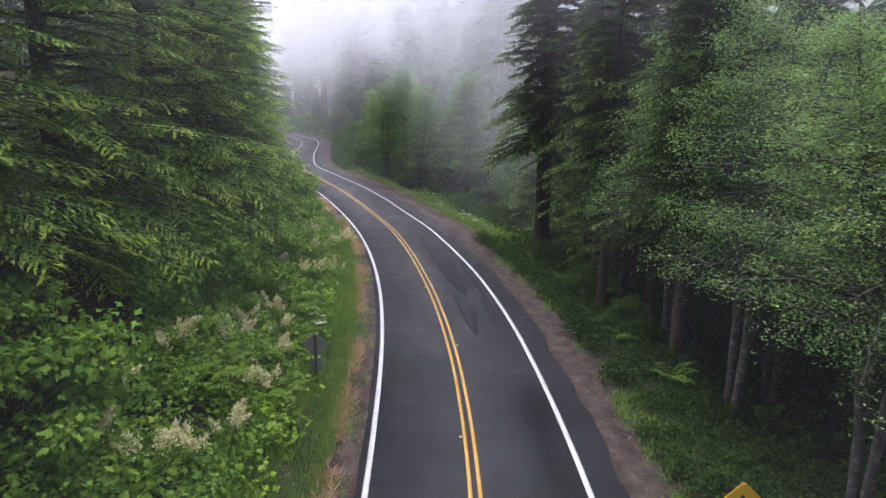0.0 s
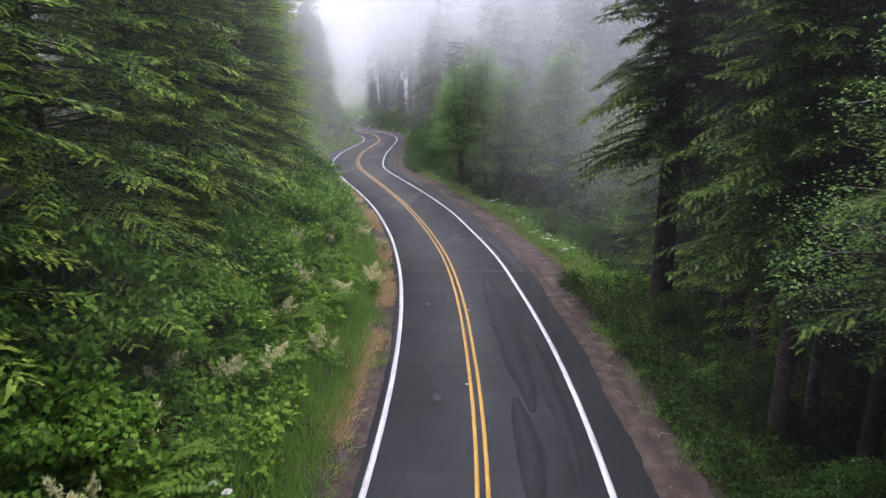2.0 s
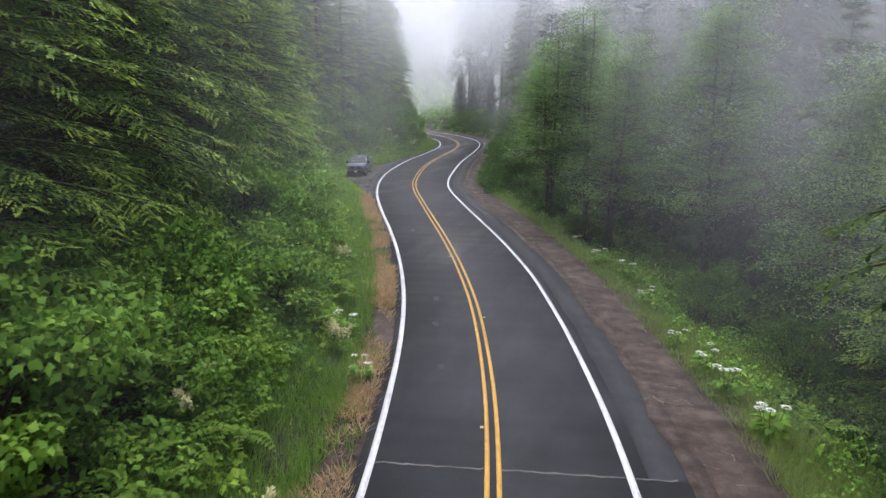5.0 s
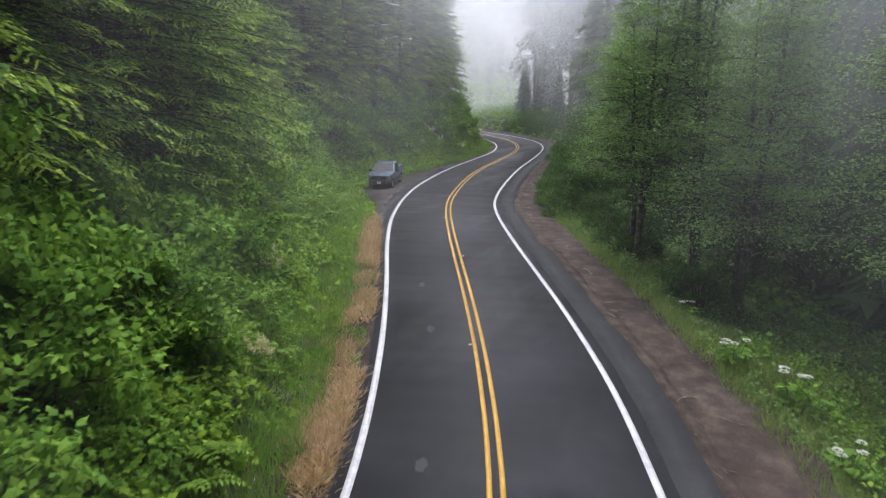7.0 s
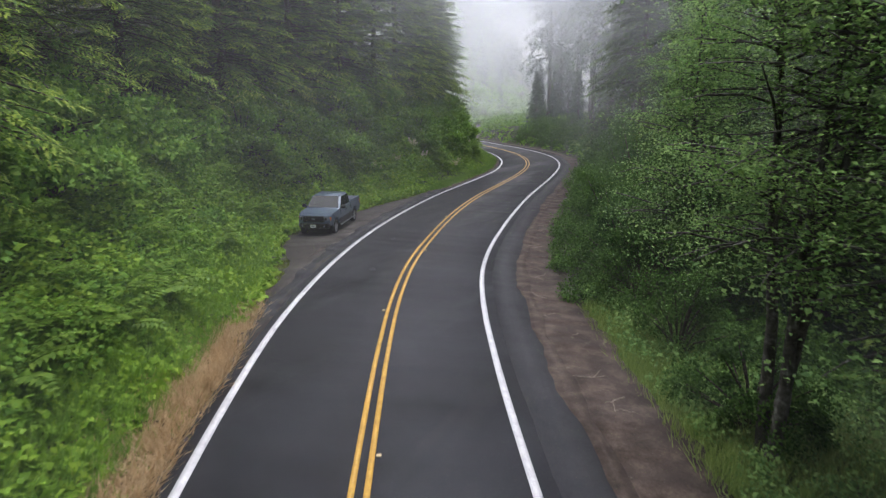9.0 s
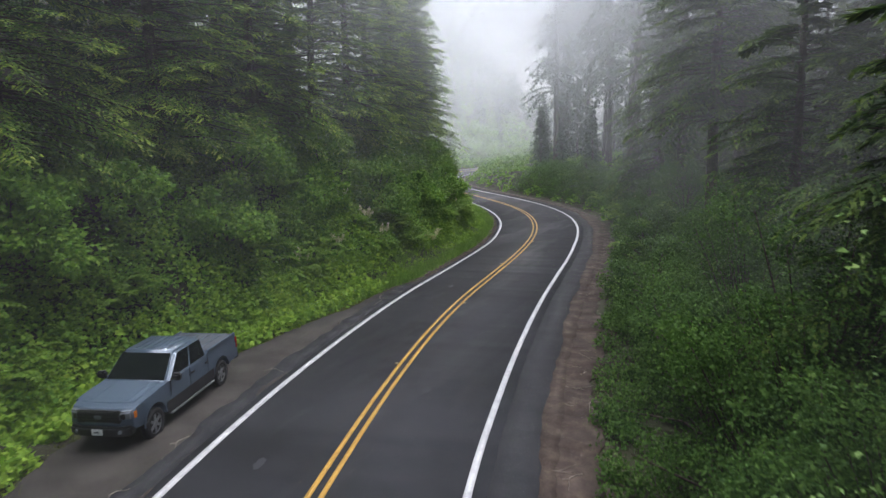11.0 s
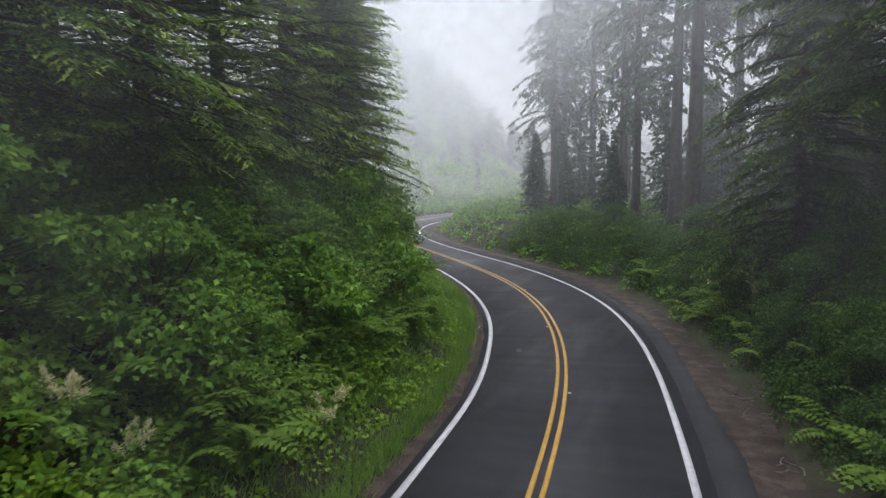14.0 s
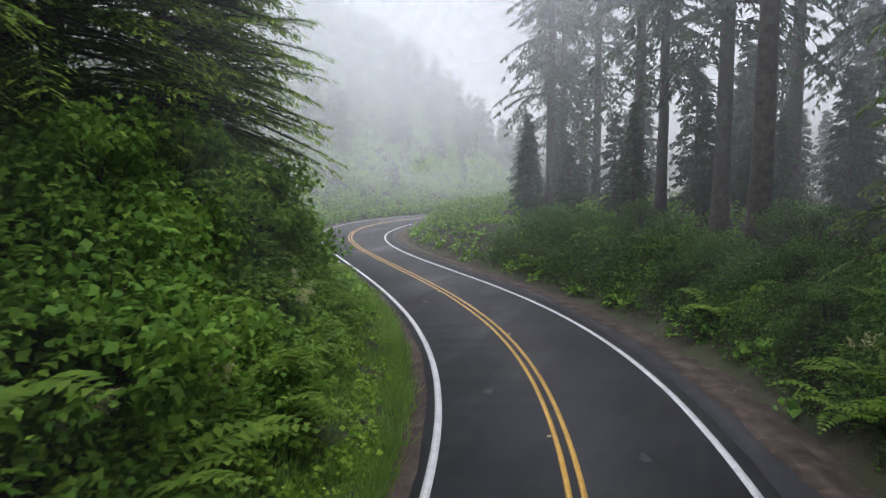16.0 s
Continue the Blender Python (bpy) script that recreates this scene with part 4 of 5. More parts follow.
# ---- mist: thin sheets of it hang across the wood one behind the other, with a gap over the lane ----
def mist_material(name, thin, thick, inner=1.5, outer=12.0, foot=0.0, top=1.7, left=0.4, right=1.5):
    """Mist: clear within inner metres of its middle, full past outer, thicker with height over the road and gone at its rim."""
    m, n, l, b = mat(name)
    tc = n.new("ShaderNodeTexCoord")
    ln = n.new("ShaderNodeVectorMath")
    ln.operation = "LENGTH"
    l.new(tc.outputs["Object"], ln.inputs[0])

    def between(src, *values):
        r = n.new("ShaderNodeMapRange")
        r.interpolation_type = "SMOOTHSTEP"
        for k, v in zip(range(1, 5), values):
            r.inputs[k].default_value = v
        l.new(src, r.inputs[0])
        return r.outputs[0]

    def times(p, q):
        r = n.new("ShaderNodeMath")
        r.operation = "MULTIPLY"
        l.new(p, r.inputs[0])
        l.new(q, r.inputs[1])
        return r.outputs[0]

    aside = n.new("ShaderNodeSeparateXYZ")
    l.new(tc.outputs["Object"], aside.inputs[0])
    xyz, place = n.new("ShaderNodeSeparateXYZ"), n.new("ShaderNodeNewGeometry")
    l.new(place.outputs["Position"], xyz.inputs[0])
    drift = noise_node(n, l, 0.05, 3, 0.5)
    body = times(between(ln.outputs["Value"], inner, outer, 0.0, 1.0), between(ln.outputs["Value"], 45.0, 72.0, 1.0, 0.0))
    body = times(times(body, between(aside.outputs[0], 2.0, 12.0, 1.0, right)), between(aside.outputs[0], -13.0, -4.0, left, 1.0))
    depth = times(times(between(drift.outputs["Fac"], 0.3, 0.7, thin, thick), between(xyz.outputs[2], 0.6, 7.0, foot, 1.0)), between(xyz.outputs[2], 5.0, 30.0, 0.85, top))
    clear, dif, thr = n.new("ShaderNodeBsdfTransparent"), n.new("ShaderNodeBsdfDiffuse"), n.new("ShaderNodeBsdfTranslucent")
    dif.inputs[0].default_value = thr.inputs[0].default_value = (0.93, 0.95, 0.98, 1)
    white, mix = n.new("ShaderNodeMixShader"), n.new("ShaderNodeMixShader")
    white.inputs[0].default_value = 0.5
    l.new(dif.outputs[0], white.inputs[1])
    l.new(thr.outputs[0], white.inputs[2])
    l.new(times(body, depth), mix.inputs[0])
    l.new(clear.outputs[0], mix.inputs[1])
    l.new(white.outputs[0], mix.inputs[2])
    l.new(mix.outputs[0], n["Material Output"].inputs["Surface"])
    return m


MIST_WISP = mist_material("mist_wisps", 0.024, 0.036, top=3.6, left=0.8, right=0.8)
MIST_THIN = mist_material("thin_drifting_mist", 0.080, 0.115, foot=0.22, left=0.15, right=1.8)
MIST_NEAR = mist_material("drifting_mist", 0.12, 0.165, foot=0.18, top=1.8, left=0.85, right=0.95)
MIST_FAR = mist_material("hanging_mist", 0.085, 0.125, 0.4, 2.0, 0.12, 2.5, 1.0, 1.0)


def mist_sheet(x, y, z, yaw, material, hole=1.2, wide=110.0, high=70.0):
    """A tall sheet across the valley, with a round opening over the road."""
    k = 48
    a = np.linspace(0, 2 * np.pi, k, endpoint=False)
    ring = np.stack([np.cos(a) * hole, 0 * a, np.sin(a) * hole], 1)
    s = np.minimum(wide / np.maximum(np.abs(np.cos(a)), 1e-3), np.where(np.sin(a) > 0, high, 24.0) / np.maximum(np.abs(np.sin(a)), 1e-3))
    out = np.stack([np.cos(a) * s, 0 * a, np.sin(a) * s], 1)
    i = np.arange(k)
    q = np.stack([i, (i + 1) % k, (i + 1) % k + k, i + k], 1)
    ob = put("mist", mesh_np("mist", np.concatenate([ring, out]), q), material)
    ob.matrix_basis = pose(x, y, z, 0, 0, yaw)
    return tagged(ob, "thin pale mist hanging across the wood", "mist", kind="stuff")


LANE_Y = [0, 8, 16, 24, 33, 47, 57, 67, 86, 100, 112, 126, 150]
LANE_X = [0.0, 0.95, 1.35, 0.95, -0.04, -2.1, -4.7, -7.5, -13.4, -19.0, -23.5, -27.1, -33]
LANE_Z = [11.2, 10.6, 10.1, 9.6, 9.0, 7.85, 7.26, 6.95, 7.4, 7.4, 6.62, 5.75, 6.0]
for y in np.arange(9, 150, 9.3):
    mist_sheet(float(np.interp(y, LANE_Y, LANE_X)), float(y), float(np.interp(y, LANE_Y, LANE_Z)), float(np.interp(y, [0, 100], [0, 22])), MIST_WISP if y < 50 else MIST_THIN if y < 113 else MIST_NEAR)
for k in range(8):
    mist_sheet(-36 - 5.5 * k, 155 + 11.0 * k, 6.5 + 0.2 * k, 26, MIST_FAR, 0.4)


# ---- the parked pickup ----
CAR_PAINT, _, _, cb = mat("blue_grey_car_paint", 0.34, 0.2, 0.45)
cb.inputs["Base Color"].default_value = (0.070, 0.098, 0.135, 1)
cb.inputs["Coat Weight"].default_value = 0.25
BLACK_TRIM = plain("black_plastic_trim", (0.012, 0.012, 0.013), 0.5)
RUBBER = plain("black_rubber", (0.015, 0.015, 0.016), 0.85)
CHROME = plain("bright_metal", (0.55, 0.56, 0.58), 0.25, 1.0)
ALLOY = plain("alloy_rim", (0.40, 0.41, 0.43), 0.35, 0.9)
DARK_GLASS = plain("tinted_window_glass", (0.004, 0.006, 0.006), 0.05, 0.0, 0.14)
LAMP_GLASS = plain("clear_lamp_glass", (0.26, 0.28, 0.31), 0.12, 0.4)
AMBER = plain("amber_lamp_glass", (0.55, 0.16, 0.02), 0.2)
RED_GLASS = plain("red_lamp_glass", (0.30, 0.015, 0.012), 0.2)
PLATE = plain("white_plate", (0.62, 0.63, 0.65), 0.5)


def nose(bm):
    """Rounds the front corners of the truck in plan."""
    for v in bm.verts:
        e = max(0.0, v.co.x - 2.0)
        v.co.y *= 1 - 0.13 * min(e / 1.0, 1.0) ** 2
        v.co.x -= 0.16 * (v.co.y / 0.9) ** 4 * (e > 0.5)


def box(bm, x0, x1, y0, y1, z0, z1, bevel=0.0):
    r = bmesh.ops.create_cube(bm, size=1.0, matrix=Matrix.Translation(((x0 + x1) / 2, (y0 + y1) / 2, (z0 + z1) / 2)) @ Matrix.Diagonal((x1 - x0, y1 - y0, z1 - z0, 1)))
    if bevel:
        es = list({e for v in r["verts"] for e in v.link_edges})
        bmesh.ops.bevel(bm, geom=es, offset=bevel, segments=2, affect="EDGES")


def slab(profile, y0, y1, bevel=0.0):
    """A side outline (x, z) drawn across from y0 to y1."""
    bm = bmesh.new()
    a = [bm.verts.new((x, y0, z)) for x, z in profile]
    b = [bm.verts.new((x, y1, z)) for x, z in profile]
    n = len(a)
    bm.faces.new(a)
    bm.faces.new(b[::-1])
    for i in range(n):
        bm.faces.new((a[i], b[i], b[(i + 1) % n], a[(i + 1) % n]))
    bmesh.ops.recalc_face_normals(bm, faces=bm.faces)
    if bevel:
        es = [e for e in bm.edges if abs(e.verts[0].co.y - e.verts[1].co.y) < 1e-6 or e.calc_face_angle(0) > 0.55]
        bmesh.ops.bevel(bm, geom=es, offset=bevel, segments=3, affect="EDGES", clamp_overlap=True)
    return bm


def quad_pane(name, corners, material, parent, out=0.012, thick=0.012):
    bm = bmesh.new()
    p = [Vector(c) for c in corners]
    nrm = (p[1] - p[0]).cross(p[3] - p[0]).normalized()
    f = [bm.verts.new(c + nrm * out) for c in p]
    k = [bm.verts.new(c + nrm * (out - thick)) for c in p]
    bm.faces.new(f)
    bm.faces.new(k[::-1])
    for i in range(4):
        bm.faces.new((f[i], k[i], k[(i + 1) % 4], f[(i + 1) % 4]))
    bmesh.ops.recalc_face_normals(bm, faces=bm.faces)
    return part(name, bm, material, parent)


def arc(cx, cz, r, a0, a1, n=9):
    return [(cx + r * math.cos(radians(a0 + (a1 - a0) * i / n)), cz + r * math.sin(radians(a0 + (a1 - a0) * i / n))) for i in range(n + 1)]


def pickup():
    t = new("pickup_truck")
    FX, RX_, WR = 1.98, -1.87, 0.42
    prof = [(2.92, 0.62), (2.97, 0.80), (2.95, 1.02), (2.84, 1.16), (2.60, 1.215), (1.95, 1.27), (1.32, 1.31), (-1.0, 1.34), (-1.02, 1.40), (-2.90, 1.42), (-3.02, 1.36), (-3.05, 0.80), (-2.98, 0.62)]
    prof += [(RX_ - 0.52, 0.58)] + arc(RX_, WR + 0.04, 0.53, 195, -15)[1:-1] + [(RX_ + 0.53, 0.52), (FX - 0.53, 0.50)] + arc(FX, WR + 0.04, 0.53, 195, -15)[1:-1] + [(FX + 0.54, 0.58)]
    bm = slab(prof, -1.02, 1.02, 0.075)
    for y in (-0.85, -0.6, -0.3, 0.0, 0.3, 0.6, 0.85):
        bmesh.ops.bisect_plane(bm, geom=bm.verts[:] + bm.edges[:] + bm.faces[:], plane_co=(0, y, 0), plane_no=(0, 1, 0))
    for x in (2.2, 2.45, 2.7):
        bmesh.ops.bisect_plane(bm, geom=bm.verts[:] + bm.edges[:] + bm.faces[:], plane_co=(x, 0, 0), plane_no=(1, 0, 0))
    for z in (0.72, 0.86, 1.0, 1.12, 1.22, 1.3):
        bmesh.ops.bisect_plane(bm, geom=bm.verts[:] + bm.edges[:] + bm.faces[:], plane_co=(0, 0, z), plane_no=(0, 0, 1))
    nose(bm)
    for v in bm.verts:
        v.co.y *= 1 - 0.20 * max(0.0, v.co.z - 0.9) ** 2 - 0.08 * max(0.0, 0.9 - v.co.z) ** 2
    part("body", bm, CAR_PAINT, t, smooth=True).data.set_sharp_from_angle(angle=radians(38))
    bm = slab([(2.66, 1.16), (2.62, 1.225), (2.3, 1.26), (1.95, 1.288), (1.24, 1.33), (1.24, 1.25)], -0.80, 0.80, 0.025)
    for y in (-0.6, -0.3, 0.0, 0.3, 0.6):
        bmesh.ops.bisect_plane(bm, geom=bm.verts[:] + bm.edges[:] + bm.faces[:], plane_co=(0, y, 0), plane_no=(0, 1, 0))
    nose(bm)
    hood = part("hood", bm, CAR_PAINT, t)
    for s in (-1, 1):
        bm = slab([(2.5, 1.22), (2.45, 1.252), (1.95, 1.297), (1.35, 1.337), (1.3, 1.30)], s * 0.52 - 0.05, s * 0.52 + 0.05, 0.012)
        part("hood_crease", bm, CAR_PAINT, hood)
        bm = bmesh.new()
        box(bm, 1.14, 1.20, s * 0.38 - 0.30, s * 0.38 + 0.30, 1.352, 1.372, 0.005)
        part("wiper", bm, RUBBER, t)
    # cab: a tapering block with its own panes
    base = [(1.34, -0.99), (1.34, 0.99), (-1.06, 0.99), (-1.06, -0.99)]
    top = [(0.56, -0.83), (0.56, 0.83), (-0.94, 0.83), (-0.94, -0.83)]
    bm = bmesh.new()
    lo = [bm.verts.new((x, y, 1.29)) for x, y in base]
    hi = [bm.verts.new((x, y, 1.95)) for x, y in top]
    bm.faces.new(hi)
    for i in range(4):
        bm.faces.new((lo[i], lo[(i + 1) % 4], hi[(i + 1) % 4], hi[i]))
    bmesh.ops.recalc_face_normals(bm, faces=bm.faces)
    bmesh.ops.bevel(bm, geom=[e for e in bm.edges if len(e.link_faces) == 2], offset=0.09, segments=4, affect="EDGES")
    cab = part("cab", bm, CAR_PAINT, t, smooth=True)
    for y in (-0.5, -0.3, -0.1, 0.1, 0.3, 0.5):
        bm = bmesh.new()
        box(bm, -0.84, 0.36, y - 0.018, y + 0.018, 1.945, 1.962, 0.005)
        part("roof_rib", bm, CAR_PAINT, cab)

    def on(face, u, v):
        a, b = face
        p0, p1 = Vector((*base[a], 1.29)), Vector((*base[b], 1.29))
        q0, q1 = Vector((*top[a], 1.95)), Vector((*top[b], 1.95))
        return (p0.lerp(p1, u)).lerp(q0.lerp(q1, u), v)

    def window(name, face, u0, u1, v0, v1, s0=0.0, s1=0.0):
        quad_pane(name, (on(face, u0, v0), on(face, u1, v0), on(face, u1 + s1, v1), on(face, u0 + s0, v1)), DARK_GLASS, t)

    window("windshield", (0, 1), 0.045, 0.955, 0.09, 0.93)
    window("side_window", (1, 2), 0.10, 0.515, 0.10, 0.88, 0.05)
    window("side_window", (1, 2), 0.545, 0.93, 0.10, 0.88)
    window("side_window", (3, 0), 0.07, 0.455, 0.10, 0.88)
    window("side_window", (3, 0), 0.485, 0.90, 0.10, 0.88, 0, -0.05)
    window("rear_window", (2, 3), 0.10, 0.90, 0.25, 0.88)
    # bed with a ribbed dark cover below the rails
    for y in (-0.985, 0.985):
        bm = bmesh.new()
        box(bm, -2.95, -1.06, y - 0.035, y + 0.035, 1.38, 1.455, 0.012)
        part("bed_rail", bm, CAR_PAINT, t)
    bm = bmesh.new()
    box(bm, -2.90, -1.08, -0.93, 0.93, 1.40, 1.432, 0.01)
    cover = part("bed_cover", bm, plain("dark_grey_cover", (0.05, 0.058, 0.07), 0.55), t)
    for y in (-0.6, -0.2, 0.2, 0.6):
        bm = bmesh.new()
        box(bm, -2.85, -1.12, y - 0.02, y + 0.02, 1.43, 1.442)
        part("cover_rib", bm, CAR_PAINT, cover)
    bm = bmesh.new()
    box(bm, -3.07, -3.03, -0.80, 0.80, 0.82, 1.36, 0.015)
    part("tailgate", bm, CAR_PAINT, t)
    bm = bmesh.new()
    box(bm, -3.20, -3.0, -0.98, 0.98, 0.52, 0.74, 0.03)
    part("rear_bumper", bm, BLACK_TRIM, t)
    # nose
    bm = bmesh.new()
    box(bm, 2.86, 2.985, -0.62, 0.62, 0.82, 1.155, 0.03)
    grille = part("grille", bm, BLACK_TRIM, t, "black grille")
    for z in (0.90, 0.985, 1.07):
        bm = bmesh.new()
        box(bm, 2.975, 2.995, -0.58, 0.58, z - 0.012, z + 0.012)
        part("grille_bar", bm, RUBBER, grille)
    bm = bmesh.new()
    bmesh.ops.create_uvsphere(bm, u_segments=16, v_segments=6, radius=0.5, matrix=Matrix.Translation((2.99, 0, 0.985)) @ Matrix.Diagonal((0.02, 0.26, 0.11, 1)))
    part("badge", bm, plain("grey_badge", (0.10, 0.11, 0.13), 0.4), grille)
    bm = bmesh.new()
    box(bm, 2.86, 3.07, -1.00, 1.00, 0.48, 0.74, 0.05)
    for y in (-0.85, -0.6, -0.3, 0.0, 0.3, 0.6, 0.85):
        bmesh.ops.bisect_plane(bm, geom=bm.verts[:] + bm.edges[:] + bm.faces[:], plane_co=(0, y, 0), plane_no=(0, 1, 0))
    nose(bm)
    bumper = part("front_bumper", bm, BLACK_TRIM, t, "black front bumper")
    bm = bmesh.new()
    box(bm, 3.065, 3.08, -0.16, 0.16, 0.54, 0.70, 0.006)
    part("license_plate", bm, PLATE, t, "white plate with dark bars")
    for y in (-0.06, 0.02):
        bm = bmesh.new()
        box(bm, 3.081, 3.085, y - 0.03, y + 0.05, 0.60, 0.635)
        part("plate_bar", bm, plain("plate_ink", (0.05, 0.06, 0.09), 0.6), bpy.data.objects["license_plate"])
    for s in (-1, 1):
        bm = bmesh.new()
        box(bm, 2.62, 2.965, s * 0.82 - 0.175, s * 0.82 + 0.175, 0.88, 1.12, 0.04)
        nose(bm)
        bmesh.ops.translate(bm, verts=bm.verts, vec=(0.03, 0, 0))
        lamp = part("headlight", bm, LAMP_GLASS, t, "clear headlight")
        bm = bmesh.new()
        box(bm, 2.955, 2.975, s * 0.78 - 0.07, s * 0.78 + 0.07, 0.93, 1.06, 0.01)
        nose(bm)
        bmesh.ops.translate(bm, verts=bm.verts, vec=(0.035, 0, 0))
        part("lens", bm, BLACK_TRIM, lamp)
        bm = bmesh.new()
        box(bm, 2.84, 2.92, s * 0.975 - 0.03, s * 0.975 + 0.03, 0.90, 1.08, 0.01)
        nose(bm)
        bmesh.ops.translate(bm, verts=bm.verts, vec=(0.0, s * 0.02, 0))
        part("turn_signal", bm, AMBER, lamp, "amber side lamp")
        bm = bmesh.new()
        bmesh.ops.create_cone(bm, cap_ends=True, segments=14, radius1=0.06, radius2=0.055, depth=0.05, matrix=Matrix.Translation((3.06, s * 0.72, 0.62)) @ Matrix.Rotation(radians(90), 4, "Y"))
        nose(bm)
        part("fog_lamp", bm, LAMP_GLASS, bumper)
        bm = bmesh.new()
        box(bm, -3.06, -2.94, s * 0.93 - 0.10, s * 0.93 + 0.10, 0.92, 1.30, 0.02)
        part("tail_light", bm, RED_GLASS, t, "red tail light")
        bm = bmesh.new()
        box(bm, 0.98, 1.16, s * 1.17 - 0.13, s * 1.17 + 0.13, 1.30, 1.50, 0.04)
        mirror = part("side_mirror", bm, BLACK_TRIM, t, "black side mirror")
        bm = bmesh.new()
        box(bm, 1.00, 1.10, s * 1.03 - 0.06, s * 1.03 + 0.06, 1.29, 1.36, 0.01)
        part("mirror_arm", bm, BLACK_TRIM, mirror)
        for x in (-0.05, -0.98 + 0.08):
            bm = bmesh.new()
            box(bm, x - 0.10, x + 0.10, s * 1.03 - 0.02, s * 1.03 + 0.025, 1.10, 1.15, 0.01)
            part("door_handle", bm, BLACK_TRIM, t)
        for x0, x1 in ((1.16, 1.17), (0.10, 0.11), (-0.99, -0.98)):
            bm = bmesh.new()
            box(bm, x0, x1, s * 1.018 - 0.006, s * 1.018 + 0.006, 0.66, 1.32)
            part("door_gap", bm, RUBBER, t)
        # cladding made taller: its upper part paints the doors' dark ground reflection
        bm = bmesh.new()
        box(bm, -1.32, 1.44, s * 1.0 - 0.035, s * 1.0 + 0.035, 0.44, 0.80, 0.02)
        part("lower_cladding", bm, BLACK_TRIM, t, "black lower cladding, raised to paint the dark reflection on the doors")
        bm = bmesh.new()
        bmesh.ops.create_cone(bm, cap_ends=True, segments=10, radius1=0.035, radius2=0.035, depth=2.5, matrix=Matrix.Translation((0.06, s * 1.06, 0.42)) @ Matrix.Rotation(radians(90), 4, "Y"))
        part("side_step", bm, plain("dull_step_metal", (0.16, 0.165, 0.17), 0.4, 0.8), t, "bright side step bar")
        for cx in (FX, RX_):
            bm = bmesh.new()
            outer = arc(cx, WR + 0.04, 0.57, 6, 174, 16)
            inner = arc(cx, WR + 0.04, 0.525, 6, 174, 16)
            for y in (s * 1.005, s * 1.022):
                vo = [bm.verts.new((x, y, z)) for x, z in outer]
                vi = [bm.verts.new((x, y, z)) for x, z in inner]
                for i in range(16):
                    bm.faces.new((vo[i], vo[i + 1], vi[i + 1], vi[i]))
            bmesh.ops.recalc_face_normals(bm, faces=bm.faces)
            part("wheel_arch", bm, CAR_PAINT, t)
            w = new("wheel")
            w.parent = t
            w.matrix_basis = pose(cx, s * 0.88, WR, 0, 0, 0 if s > 0 else 180)
            bm = bmesh.new()
            prof_t = [(0.27, -0.11), (0.37, -0.135), (0.41, -0.11), (0.42, -0.05), (0.42, 0.05), (0.41, 0.11), (0.37, 0.135), (0.27, 0.11)]
            rings = [[bm.verts.new((r * math.cos(a), y, r * math.sin(a))) for r, y in prof_t] for a in (2 * math.pi * k / 32 for k in range(32))]
            for k in range(32):
                for j in range(7):
                    bm.faces.new((rings[k][j], rings[k][j + 1], rings[(k + 1) % 32][j + 1], rings[(k + 1) % 32][j]))
            bmesh.ops.recalc_face_normals(bm, faces=bm.faces)
            part("tyre", bm, RUBBER, w, smooth=True)
            bm = bmesh.new()
            bmesh.ops.create_cone(bm, cap_ends=True, segments=24, radius1=0.275, radius2=0.275, depth=0.10, matrix=Matrix.Translation((0, 0.02, 0)) @ Matrix.Rotation(radians(90), 4, "X"))
            part("hub", bm, BLACK_TRIM, w)
            bm = bmesh.new()
            for k in range(6):
                m = Matrix.Rotation(radians(60 * k), 4, "Y") @ Matrix.Translation((0, 0.085, 0.14)) @ Matrix.Diagonal((0.075, 0.03, 0.27, 1))
                bmesh.ops.create_cube(bm, size=1.0, matrix=m)
            bmesh.ops.create_cone(bm, cap_ends=True, segments=12, radius1=0.06, radius2=0.06, depth=0.05, matrix=Matrix.Translation((0, 0.09, 0)) @ Matrix.Rotation(radians(90), 4, "X"))
            for k in range(24):
                m = Matrix.Rotation(radians(15 * k), 4, "Y") @ Matrix.Translation((0, 0.085, 0.272)) @ Matrix.Diagonal((0.075, 0.03, 0.025, 1))
                bmesh.ops.create_cube(bm, size=1.0, matrix=m)
            part("rim", bm, ALLOY, w, "bright spoked alloy rim")
    return tagged(t, "blue-grey crew-cab pickup parked on the gravel pull-out", "pickup truck")


truck = pickup()
truck.matrix_basis = pose(-28.8, 100.3, lay(-28.8, 100.3) - 0.012, 0, 0, -73.2) @ Matrix.Diagonal((0.945, 0.91, 0.95, 1))


# ---- road signs ----
GREY_METAL = surface("weathered_sign_metal", [(0.3, (0.20, 0.22, 0.21)), (0.7, (0.29, 0.31, 0.30))], 4, 30, 0.6, 0.1, 0.003, 0.4, 0.2)
SIGN_WOOD = surface("weathered_post_wood", [(0.3, (0.06, 0.045, 0.032)), (0.7, (0.12, 0.09, 0.065))], 3, 25, 0.9, 0.4, 0.01)
SIGN_YELLOW = plain("yellow_sign_face", (0.62, 0.36, 0.012), 0.45)
SIGN_BLACK = plain("black_sign_paint", (0.012, 0.012, 0.012), 0.5)


